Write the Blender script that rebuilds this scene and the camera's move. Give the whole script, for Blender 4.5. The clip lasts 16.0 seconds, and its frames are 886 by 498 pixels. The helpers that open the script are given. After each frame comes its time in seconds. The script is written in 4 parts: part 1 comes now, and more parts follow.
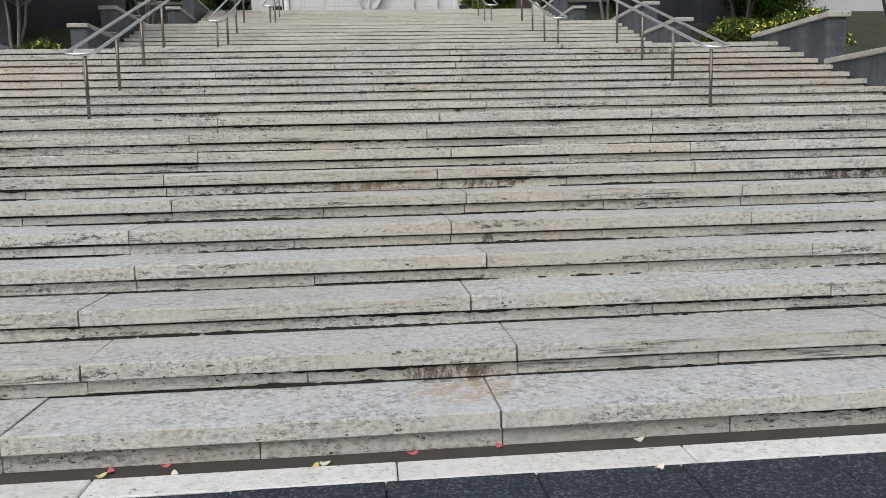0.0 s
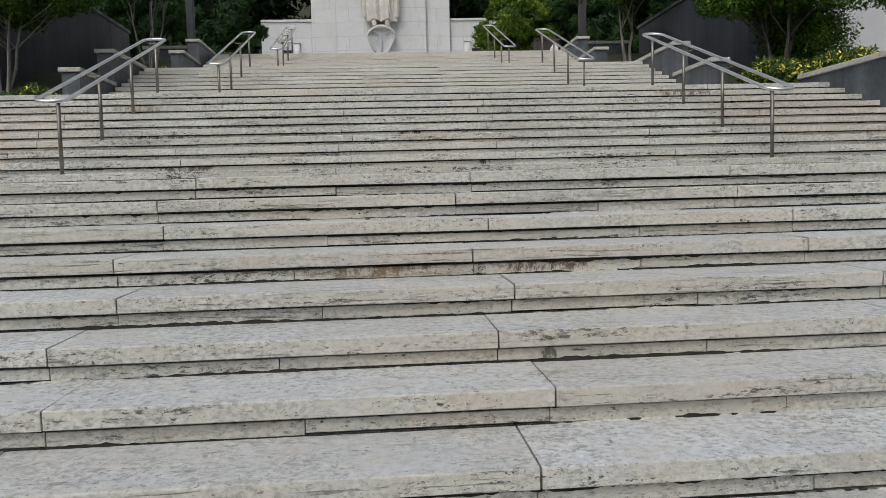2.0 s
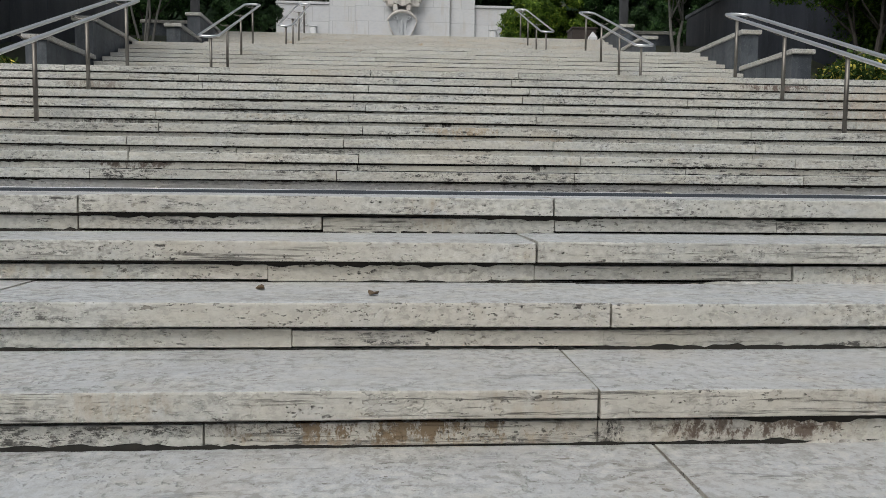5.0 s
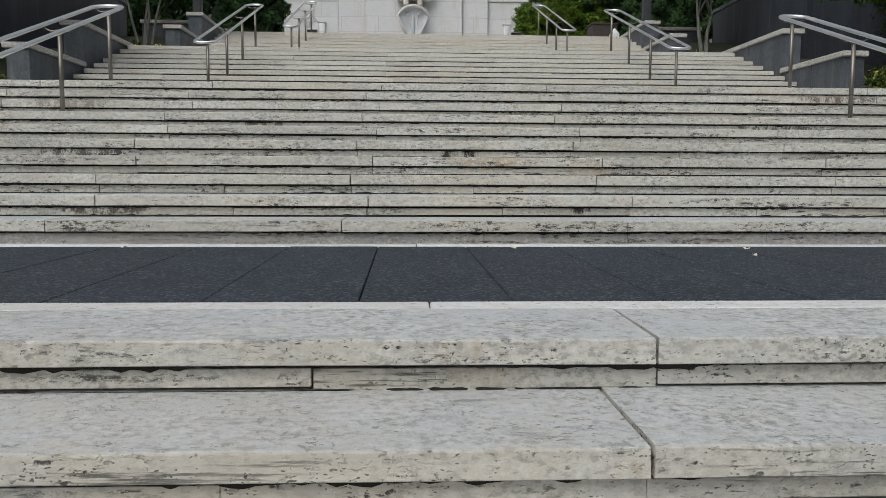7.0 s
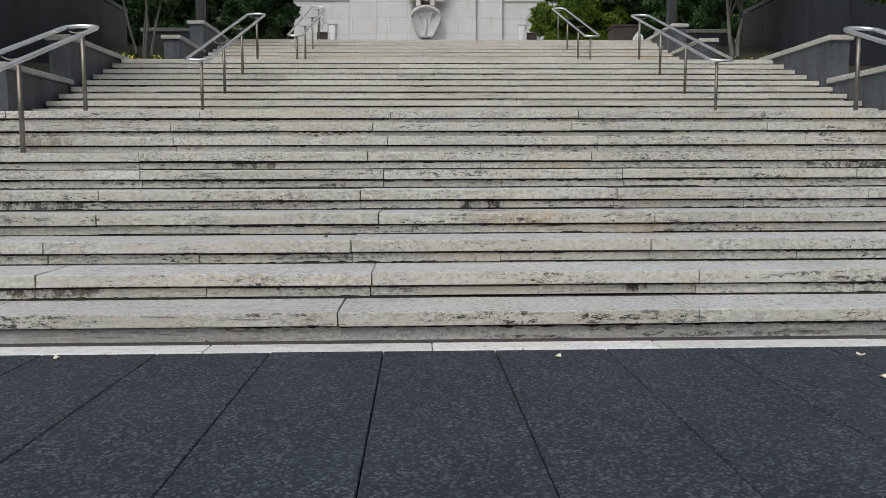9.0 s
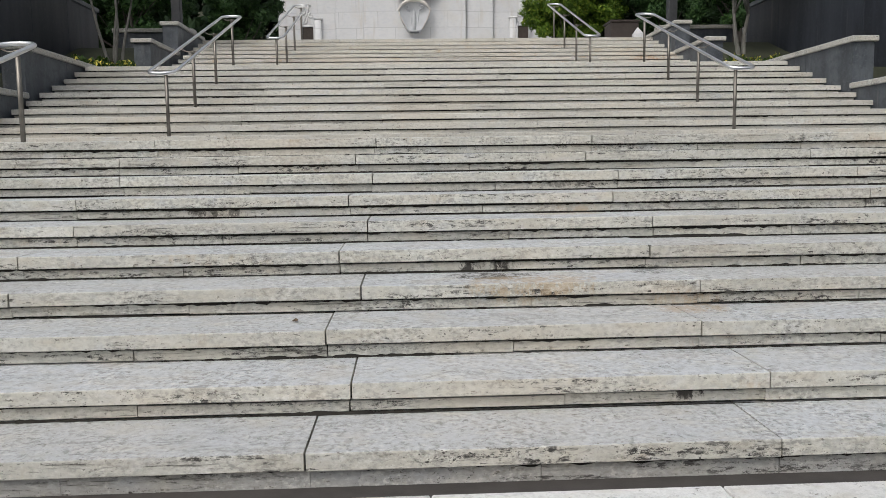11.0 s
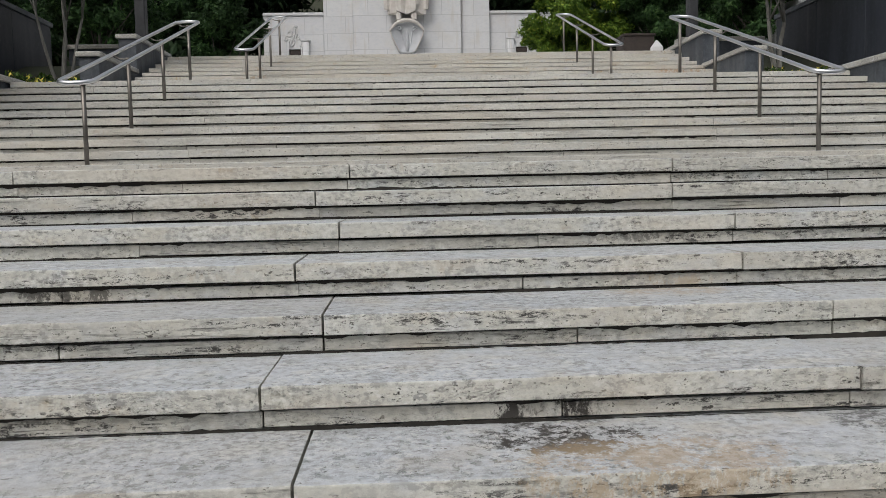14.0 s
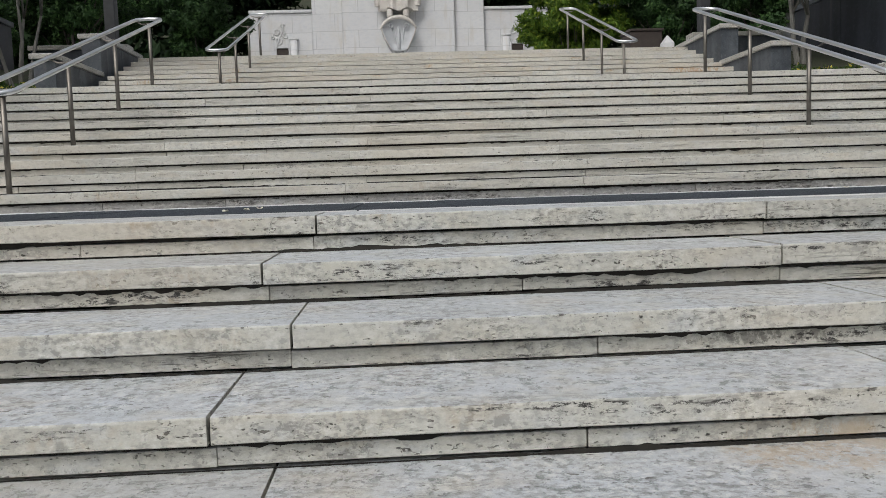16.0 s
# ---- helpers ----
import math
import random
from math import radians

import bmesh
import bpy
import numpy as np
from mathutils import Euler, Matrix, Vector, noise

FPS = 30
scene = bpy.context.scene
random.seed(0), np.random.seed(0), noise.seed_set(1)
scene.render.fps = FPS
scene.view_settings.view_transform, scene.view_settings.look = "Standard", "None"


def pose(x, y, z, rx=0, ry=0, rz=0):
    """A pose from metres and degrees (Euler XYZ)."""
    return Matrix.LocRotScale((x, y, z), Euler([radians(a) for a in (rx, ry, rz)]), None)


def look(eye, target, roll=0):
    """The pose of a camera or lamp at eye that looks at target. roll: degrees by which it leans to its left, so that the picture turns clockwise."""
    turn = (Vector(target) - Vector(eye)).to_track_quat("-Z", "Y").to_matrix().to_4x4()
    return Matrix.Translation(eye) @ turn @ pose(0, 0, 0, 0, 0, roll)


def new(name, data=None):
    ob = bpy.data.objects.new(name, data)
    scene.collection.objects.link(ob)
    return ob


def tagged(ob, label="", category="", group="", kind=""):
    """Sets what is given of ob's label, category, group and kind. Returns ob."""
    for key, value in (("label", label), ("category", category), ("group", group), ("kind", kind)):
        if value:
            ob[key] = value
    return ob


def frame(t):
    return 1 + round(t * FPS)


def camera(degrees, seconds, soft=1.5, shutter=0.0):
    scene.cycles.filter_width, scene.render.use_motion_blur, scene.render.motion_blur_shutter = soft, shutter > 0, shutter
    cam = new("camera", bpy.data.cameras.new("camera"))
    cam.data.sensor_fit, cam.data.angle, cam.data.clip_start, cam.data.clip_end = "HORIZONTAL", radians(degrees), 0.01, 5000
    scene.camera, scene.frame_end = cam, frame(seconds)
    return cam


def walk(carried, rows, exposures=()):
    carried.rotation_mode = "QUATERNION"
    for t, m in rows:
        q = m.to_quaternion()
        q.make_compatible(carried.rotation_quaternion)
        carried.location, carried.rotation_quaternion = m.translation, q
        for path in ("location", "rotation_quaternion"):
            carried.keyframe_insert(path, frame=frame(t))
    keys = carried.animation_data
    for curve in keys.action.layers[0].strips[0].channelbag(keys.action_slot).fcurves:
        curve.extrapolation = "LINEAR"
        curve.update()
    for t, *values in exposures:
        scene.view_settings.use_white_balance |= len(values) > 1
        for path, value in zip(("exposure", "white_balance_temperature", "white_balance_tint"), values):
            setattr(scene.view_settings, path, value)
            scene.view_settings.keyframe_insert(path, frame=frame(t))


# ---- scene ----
# camera and walk: seconds, place, yaw, pitch, roll
cam = camera(58.22, 16.0, soft=0.65)
PATH = [
    (0, -0.673, -3.525, 1.378, -5.26, -7.11, 1.30),
    (0.5, -0.614, -3.166, 1.505, -5.04, -6.86, 1.19),
    (1, -0.656, -2.765, 1.556, -4.51, -5.95, 1.01),
    (1.5, -0.687, -2.365, 1.570, -4.26, -5.09, 1.33),
    (2, -0.684, -1.900, 1.589, -4.55, -4.13, 1.51),
    (2.5, -0.707, -1.416, 1.579, -4.37, -3.70, 1.90),
    (3, -0.698, -0.935, 1.549, -4.47, -3.82, 2.80),
    (5.5, -0.694, 1.234, 1.949, -3.58, -4.74, -0.98),
    (6, -0.738, 1.523, 2.095, -3.36, -4.82, -0.74),
    (6.5, -0.750, 1.881, 2.173, -3.43, -5.07, -0.38),
    (7, -0.736, 2.198, 2.261, -2.86, -5.20, -0.26),
    (7.5, -0.693, 2.506, 2.410, -3.13, -5.15, 0.31),
    (8, -0.641, 2.836, 2.473, -3.99, -5.35, 0.54),
    (8.5, -0.666, 3.201, 2.591, -2.54, -5.25, 0.29),
    (9, -0.722, 3.525, 2.760, -1.85, -5.42, 0.18),
    (11.5, -0.717, 5.159, 3.273, -2.57, -6.16, 0.87),
    (12, -0.730, 5.573, 3.296, -2.62, -5.97, 0.78),
    (12.5, -0.713, 6.023, 3.316, -2.66, -5.75, 0.89),
    (13, -0.650, 6.564, 3.318, -2.85, -5.42, 0.77),
    (13.5, -0.672, 7.080, 3.336, -2.90, -4.48, 0.73),
    (14, -0.684, 7.555, 3.314, -2.92, -4.23, 1.26),
    (14.5, -0.685, 8.013, 3.324, -3.03, -4.00, 1.74),
    (15, -0.739, 8.532, 3.409, -3.01, -3.98, 1.55),
    (15.5, -0.724, 8.856, 3.468, -3.05, -4.15, 1.59),
    (16, -0.646, 9.141, 3.616, -3.33, -4.44, 1.81),
]
walk(cam, [(t, pose(x, y, z, 0, 0, yaw) @ pose(0, 0, 0, pitch, 0, 0) @ pose(0, 0, 0, 0, roll, 0) @ pose(0, 0, 0, 90, 0, 0)) for t, x, y, z, yaw, pitch, roll in PATH],
     [(0, 0.10, 6500, 10), (1, 0.0, 6480, 10), (2, -0.08, 6450, 9), (3, -0.14, 6420, 8), (5.5, -0.13, 6400, 8), (7, -0.10, 6410, 8), (8, -0.08, 6430, 9), (9, -0.03, 6460, 9), (11.5, 0.14, 6500, 10), (12.5, 0.03, 6480, 10), (13, -0.03, 6490, 10), (14, -0.11, 6480, 10), (15, -0.05, 6460, 9), (16, -0.04, 6450, 9)])

# ---- world, sun, exposure ----
world = bpy.data.worlds.new("overcast_sky")
scene.world = world
world.use_nodes = True
wn, wl = world.node_tree.nodes, world.node_tree.links
sky = wn.new("ShaderNodeTexSky")
sky.sky_type = "NISHITA"
sky.sun_disc = False
sky.sun_elevation, sky.sun_rotation = radians(48), radians(212)
sky.dust_density = 4.0
grey = wn.new("ShaderNodeHueSaturation")
grey.inputs["Saturation"].default_value = 0.32
wl.new(sky.outputs[0], grey.inputs["Color"])
way = wn.new("ShaderNodeTexCoord")
split = wn.new("ShaderNodeSeparateXYZ")
wl.new(way.outputs["Generated"], split.inputs[0])
dome = wn.new("ShaderNodeMapRange")  # an overcast dome, three times brighter overhead than at the horizon
dome.inputs[1].default_value, dome.inputs[2].default_value, dome.inputs[3].default_value, dome.inputs[4].default_value = 0.0, 1.0, 0.55, 1.85
wl.new(split.outputs["Z"], dome.inputs[0])
cloud = wn.new("ShaderNodeMix")
cloud.data_type, cloud.blend_type = "RGBA", "MULTIPLY"
cloud.inputs[0].default_value = 1.0
wl.new(grey.outputs[0], cloud.inputs[6])
wl.new(dome.outputs[0], cloud.inputs[7])
wl.new(cloud.outputs[2], wn["Background"].inputs[0])
wn["Background"].inputs[1].default_value = 0.100
sun = new("sun", bpy.data.lights.new("sun", "SUN"))
sun.data.energy, sun.data.angle, sun.data.color = 0.85, radians(34), (1.0, 0.985, 0.955)
sun.matrix_world = look((0, 0, 60), (17, 27, 24))


# ---- materials ----
class Mat:
    """A node material with short ways to add nodes."""

    def __init__(self, name, rough=0.6, metal=0.0):
        self.m = bpy.data.materials.new(name)
        self.m.use_nodes = True
        self.n, self.l = self.m.node_tree.nodes, self.m.node_tree.links
        self.b = self.n["Principled BSDF"]
        self.b.inputs["Roughness"].default_value = rough
        self.b.inputs["Metallic"].default_value = metal
        self.geo = self.n.new("ShaderNodeNewGeometry")
        self.obj = self.n.new("ShaderNodeObjectInfo")

    def put(self, sock, value):
        if hasattr(value, "is_output"):
            self.l.new(value, sock)
        else:
            sock.default_value = value

    def space(self, sx=1.0, sy=1.0, sz=1.0):
        v = self.n.new("ShaderNodeVectorMath")
        v.operation = "MULTIPLY"
        self.l.new(self.geo.outputs["Position"], v.inputs[0])
        v.inputs[1].default_value = (sx, sy, sz)
        return v.outputs[0]

    def noise(self, scale, vec=None, detail=4.0, rough=0.55):
        t = self.n.new("ShaderNodeTexNoise")
        t.inputs["Scale"].default_value = scale
        t.inputs["Detail"].default_value = detail
        t.inputs["Roughness"].default_value = rough
        self.l.new(vec or self.geo.outputs["Position"], t.inputs["Vector"])
        return t.outputs["Fac"]

    def cells(self, scale, vec=None, out="Distance", feature="F1"):
        t = self.n.new("ShaderNodeTexVoronoi")
        t.feature = feature
        t.inputs["Scale"].default_value = scale
        self.l.new(vec or self.geo.outputs["Position"], t.inputs["Vector"])
        return t.outputs[out]

    def ramp(self, fac, lo, hi, a=0.0, b=1.0):
        r = self.n.new("ShaderNodeMapRange")
        r.interpolation_type = "SMOOTHSTEP"
        self.put(r.inputs["Value"], fac)
        for i, v in ((1, lo), (2, hi), (3, a), (4, b)):
            r.inputs[i].default_value = v
        return r.outputs[0]

    def math(self, op, a, b=0.0):
        r = self.n.new("ShaderNodeMath")
        r.operation = op
        self.put(r.inputs[0], a)
        self.put(r.inputs[1], b)
        return r.outputs[0]

    def mix(self, fac, a, b, kind="MIX"):
        r = self.n.new("ShaderNodeMix")
        r.data_type, r.blend_type = "RGBA", kind
        self.put(r.inputs["Factor"], fac)
        for k, v in ((6, a), (7, b)):
            if isinstance(v, tuple):
                v = (*v, 1.0)
            self.put(r.inputs[k], v)
        return r.outputs[2]

    def near(self, spot, reach):
        """1 at a spot of the world, fading to 0 over its reach in x, y and z."""
        v = self.n.new("ShaderNodeVectorMath")
        v.operation = "SUBTRACT"
        self.l.new(self.geo.outputs["Position"], v.inputs[0])
        v.inputs[1].default_value = spot
        w = self.n.new("ShaderNodeVectorMath")
        w.operation = "DIVIDE"
        self.l.new(v.outputs[0], w.inputs[0])
        w.inputs[1].default_value = reach
        d = self.n.new("ShaderNodeVectorMath")
        d.operation = "LENGTH"
        self.l.new(w.outputs[0], d.inputs[0])
        return self.ramp(d.outputs["Value"], 0.3, 1.25, 1.0, 0.0)

    def bump(self, height, strength=0.3, dist=0.01):
        k = self.n.new("ShaderNodeBump")
        k.inputs["Strength"].default_value, k.inputs["Distance"].default_value = strength, dist
        self.put(k.inputs["Height"], height)
        self.l.new(k.outputs[0], self.b.inputs["Normal"])

    def colour(self, c):
        self.put(self.b.inputs["Base Color"], (*c, 1.0) if isinstance(c, tuple) else c)
        return self.m


def travertine(name, light, dark, grime, warm=0.25, spread=0.54, pitted=0.95, worn=0.78, speck=1.0):
    """Weathered cream travertine: mottled wisps, veins along x, pits, black lichen, some rust; worn sets how much sky
    light tints the tops.
    """
    k = Mat(name, 0.62)
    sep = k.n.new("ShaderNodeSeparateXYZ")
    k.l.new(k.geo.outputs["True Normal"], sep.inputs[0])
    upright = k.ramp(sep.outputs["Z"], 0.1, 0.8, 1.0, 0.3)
    blotch = k.noise(1.1, k.space(1, 1.6, 2.5), 5, 0.6)
    mott = k.noise(12, k.space(1, 1, 1.3), 6, 0.75)
    wisp = k.noise(25, k.space(0.8, 0.9, 1.2), 5, 0.8)
    grain = k.noise(110, k.space(0.8, 1, 1.4), 3, 0.7)
    col = k.mix(k.ramp(blotch, 0.32, 0.68), dark, light)
    # cool sky light on tops, warm ground light on faces, both put in colour
    sky_tint = k.ramp(sep.outputs["Z"], 0.3, 0.9)
    col = k.mix(k.math("MULTIPLY", sky_tint, worn), col, (0.515, 0.545, 0.585))
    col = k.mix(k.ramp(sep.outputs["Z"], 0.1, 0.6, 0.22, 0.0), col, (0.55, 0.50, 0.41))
    # cream and blue-grey clouds a hand wide, then flecks the size of a fingertip
    cloud_a = k.noise(7, k.space(0.7, 1, 1.3), 5, 0.65)
    col = k.mix(k.ramp(cloud_a, 0.50, 0.68, 0.0, 0.42), col, (0.575, 0.545, 0.45))
    col = k.mix(k.ramp(cloud_a, 0.48, 0.32, 0.0, 0.34), col, (0.49, 0.53, 0.59))
    col = k.mix(k.ramp(mott, 0.46, 0.66, 0.0, 0.42), col, tuple(c * 0.70 for c in light))
    col = k.mix(k.ramp(wisp, 0.40, 0.30, 0.0, 0.6), col, tuple(min(c * 1.16, 0.8) for c in light))
    dense = k.ramp(k.noise(2.6, None, 4, 0.6), 0.38, 0.62, 0.35 * speck, speck)
    fleck = k.noise(36, k.space(0.8, 0.8, 1.2), 3, 0.65)
    col = k.mix(k.math("MULTIPLY", k.ramp(fleck, 0.50, 0.62, 0.0, 0.80), dense), col, (0.25, 0.245, 0.235))
    flake = k.math("MULTIPLY", k.ramp(k.noise(27, k.space(0.9, 0.8, 1.2), 3, 0.7), 0.56, 0.63), k.ramp(k.noise(3.2, None, 3), 0.40, 0.60))
    col = k.mix(k.math("MULTIPLY", flake, k.ramp(sep.outputs["Z"], 0.2, 0.8, 0.25 * speck, 0.8 * speck)), col, (0.20, 0.225, 0.21))
    col = k.mix(k.math("MULTIPLY", k.ramp(fleck, 0.47, 0.36, 0.0, 0.65), dense), col, (0.73, 0.725, 0.69))
    chip = k.math("MULTIPLY", k.ramp(k.noise(34, k.space(0.6, 1, 1.2), 3, 0.7), 0.625, 0.67), k.ramp(k.noise(5, None, 3), 0.42, 0.56))
    col = k.mix(k.math("MULTIPLY", chip, 0.9), col, (0.085, 0.078, 0.066))
    col = k.mix(k.ramp(k.noise(3.3, k.space(0.7, 1, 3), 4), 0.52, 0.72, 0.0, warm), col, (0.48, 0.40, 0.28))
    col = k.mix(k.ramp(grain, 0.42, 0.7, 0.0, 0.20), col, (0.30, 0.29, 0.27))
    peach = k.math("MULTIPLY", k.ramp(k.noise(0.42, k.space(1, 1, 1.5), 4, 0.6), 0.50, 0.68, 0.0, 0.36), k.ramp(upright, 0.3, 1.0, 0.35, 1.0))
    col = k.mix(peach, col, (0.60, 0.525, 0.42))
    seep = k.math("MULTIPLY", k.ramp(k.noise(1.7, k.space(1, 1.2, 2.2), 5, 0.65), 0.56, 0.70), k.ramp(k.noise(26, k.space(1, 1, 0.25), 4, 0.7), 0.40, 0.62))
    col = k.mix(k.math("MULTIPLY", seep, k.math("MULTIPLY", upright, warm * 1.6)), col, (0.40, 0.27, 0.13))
    col = k.mix(k.ramp(k.obj.outputs["Random"], 0.0, 1.0, 0.0, 0.28), col, (0.40, 0.375, 0.325))
    # pits: uneven small holes in loose bands; some blocks are cut so that fine layers show
    band = k.noise(3.0, k.space(0.45, 1.1, 4.0), 5, 0.65)
    bent = k.n.new("ShaderNodeVectorMath")
    bent.operation = "MULTIPLY_ADD"
    swirl = k.n.new("ShaderNodeTexNoise")
    swirl.inputs["Scale"].default_value = 40.0
    k.l.new(k.geo.outputs["Position"], swirl.inputs["Vector"])
    k.l.new(swirl.outputs["Color"], bent.inputs[0])
    bent.inputs[1].default_value = (0.05, 0.05, 0.02)
    k.l.new(k.space(0.52, 0.8, 1.25), bent.inputs[2])
    pit = k.cells(27, bent.outputs[0])
    tiny = k.cells(64, bent.outputs[0])
    gate = k.ramp(k.noise(15, None, 3, 0.7), 0.47, 0.56)
    holes = k.math("MULTIPLY", k.math("MULTIPLY", k.ramp(pit, 0.15, 0.27, 1.0, 0.0), gate), k.ramp(band, 0.50, 0.58))
    holes = k.math("MAXIMUM", holes, k.math("MULTIPLY", k.math("MULTIPLY", k.ramp(tiny, 0.16, 0.30, 1.0, 0.0), gate), k.ramp(band, 0.44, 0.54, 0.0, 0.85)))
    layered = k.ramp(k.obj.outputs["Random"], 0.62, 0.72)
    vein = k.math("MULTIPLY", k.ramp(k.noise(16, k.space(0.16, 1, 4.2), 6, 0.75), 0.56, 0.64), k.ramp(k.noise(2.0, k.space(0.6, 1, 1)), 0.40, 0.56))
    vein = k.math("MULTIPLY", vein, k.math("MULTIPLY", layered, 0.8))
    holes = k.math("MULTIPLY", k.math("MAXIMUM", holes, vein), k.ramp(sep.outputs["Z"], 0.1, 0.8, 1.0, 0.5))
    col = k.mix(k.math("MULTIPLY", holes, pitted), col, (0.05, 0.044, 0.037))
    # black lichen, stronger on upright faces
    lich = k.math("MULTIPLY", k.ramp(k.noise(2.1, k.space(0.45, 1.3, 4.5), 6, 0.72), spread, spread + 0.09), k.ramp(k.noise(30, k.space(0.42, 1, 1.15), 6, 0.85), 0.50, 0.56))
    col = k.mix(k.math("MULTIPLY", k.math("MULTIPLY", lich, upright), grime), col, (0.045, 0.042, 0.038))
    # stains that can be told apart, each with a shape of its own
    torn = k.math("ADD", k.math("MULTIPLY", k.ramp(k.noise(11, k.space(1, 1, 0.5), 6, 0.75), 0.40, 0.60), 0.6), k.math("MULTIPLY", k.ramp(k.noise(48, k.space(1, 1, 0.6), 4, 0.8), 0.42, 0.60), 0.4))
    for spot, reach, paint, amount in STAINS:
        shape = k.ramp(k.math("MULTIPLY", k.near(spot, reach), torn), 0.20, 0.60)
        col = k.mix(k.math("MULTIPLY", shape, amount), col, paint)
    k.bump(k.math("SUBTRACT", k.math("ADD", k.math("MULTIPLY", mott, 0.6), k.math("MULTIPLY", grain, 0.4)), k.math("MAXIMUM", k.math("MAXIMUM", k.math("MULTIPLY", flake, 0.7), k.math("MULTIPLY", chip, 0.9)), k.math("MULTIPLY", holes, 1.2))), 0.7, 0.008)
    k.put(k.b.inputs["Roughness"], k.ramp(mott, 0.3, 0.7, 0.45, 0.72))
    return k.colour(col)


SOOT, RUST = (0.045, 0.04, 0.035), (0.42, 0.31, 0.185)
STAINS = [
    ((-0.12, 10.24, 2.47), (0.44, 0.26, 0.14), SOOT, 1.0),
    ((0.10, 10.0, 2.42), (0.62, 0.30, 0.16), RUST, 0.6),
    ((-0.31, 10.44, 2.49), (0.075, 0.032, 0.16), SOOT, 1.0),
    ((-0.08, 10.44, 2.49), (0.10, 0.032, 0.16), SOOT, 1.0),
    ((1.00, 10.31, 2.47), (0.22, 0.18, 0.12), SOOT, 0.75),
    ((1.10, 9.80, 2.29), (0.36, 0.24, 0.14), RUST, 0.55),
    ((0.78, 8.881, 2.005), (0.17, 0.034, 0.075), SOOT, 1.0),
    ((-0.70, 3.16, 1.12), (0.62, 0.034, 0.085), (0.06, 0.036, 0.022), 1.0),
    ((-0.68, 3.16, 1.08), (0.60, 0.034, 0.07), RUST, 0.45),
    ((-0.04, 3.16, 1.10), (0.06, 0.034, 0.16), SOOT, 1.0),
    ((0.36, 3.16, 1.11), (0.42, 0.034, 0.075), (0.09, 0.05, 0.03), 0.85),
    ((5.75, 25.6, 6.0), (0.75, 0.8, 0.4), (0.40, 0.25, 0.13), 0.75),
    ((-6.9, 10.5, 2.6), (2.6, 3.0, 1.4), (0.54, 0.455, 0.36), 0.5),
    ((6.4, 11.0, 2.8), (2.2, 2.6, 1.3), (0.47, 0.385, 0.30), 0.55),
    ((5.0, 12.55, 3.30), (0.9, 0.16, 0.11), (0.10, 0.055, 0.04), 0.85),
    ((-4.7, 12.0, 3.1), (0.5, 0.5, 0.12), (0.16, 0.11, 0.08), 0.6),
    ((-0.23, 0.36, 0.18), (0.36, 0.30, 0.14), RUST, 0.6),
    ((-0.29, 0.57, 0.21), (0.34, 0.12, 0.09), (0.12, 0.08, 0.05), 0.85),
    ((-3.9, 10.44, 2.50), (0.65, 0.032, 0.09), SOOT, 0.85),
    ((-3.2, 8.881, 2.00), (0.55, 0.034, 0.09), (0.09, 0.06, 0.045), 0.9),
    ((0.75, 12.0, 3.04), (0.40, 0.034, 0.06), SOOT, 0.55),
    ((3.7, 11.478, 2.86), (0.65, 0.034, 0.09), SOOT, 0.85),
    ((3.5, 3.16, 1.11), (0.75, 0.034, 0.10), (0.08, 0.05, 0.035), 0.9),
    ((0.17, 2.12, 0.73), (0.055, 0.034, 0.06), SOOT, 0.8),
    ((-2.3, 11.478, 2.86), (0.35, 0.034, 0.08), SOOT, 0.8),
    ((0.62, 11.38, 2.80), (0.40, 0.24, 0.10), RUST, 0.5),
]
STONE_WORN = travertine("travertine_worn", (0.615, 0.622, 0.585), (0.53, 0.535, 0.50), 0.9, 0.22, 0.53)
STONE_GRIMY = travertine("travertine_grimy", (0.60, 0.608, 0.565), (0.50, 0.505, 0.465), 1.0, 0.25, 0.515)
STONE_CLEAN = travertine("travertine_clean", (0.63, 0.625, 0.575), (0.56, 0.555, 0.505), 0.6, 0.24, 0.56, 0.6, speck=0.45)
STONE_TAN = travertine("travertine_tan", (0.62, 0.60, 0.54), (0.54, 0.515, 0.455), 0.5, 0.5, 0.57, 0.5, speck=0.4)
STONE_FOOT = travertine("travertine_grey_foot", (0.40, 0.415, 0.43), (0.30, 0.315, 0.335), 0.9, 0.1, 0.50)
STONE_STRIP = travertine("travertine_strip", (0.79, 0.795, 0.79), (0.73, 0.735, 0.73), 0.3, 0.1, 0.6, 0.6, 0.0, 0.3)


def plain_stone(name, a, b, rough=0.6, scale=6.0, speck=None, amount=0.4, bump=0.3):
    k = Mat(name, rough)
    col = k.mix(k.ramp(k.noise(scale, None, 6, 0.65), 0.3, 0.7), a, b)
    col = k.mix(k.ramp(k.obj.outputs["Random"], 0, 1, 0, 0.35), col, tuple(c * 0.75 for c in a))
    fine = k.noise(95, None, 3, 0.7)
    if speck:
        col = k.mix(k.math("MULTIPLY", k.ramp(fine, 0.54, 0.68), amount), col, speck)
        col = k.mix(k.ramp(k.noise(38, None, 4, 0.7), 0.55, 0.75, 0, amount * 0.7), col, speck)
    k.bump(fine, bump, 0.004)
    return k.colour(col)


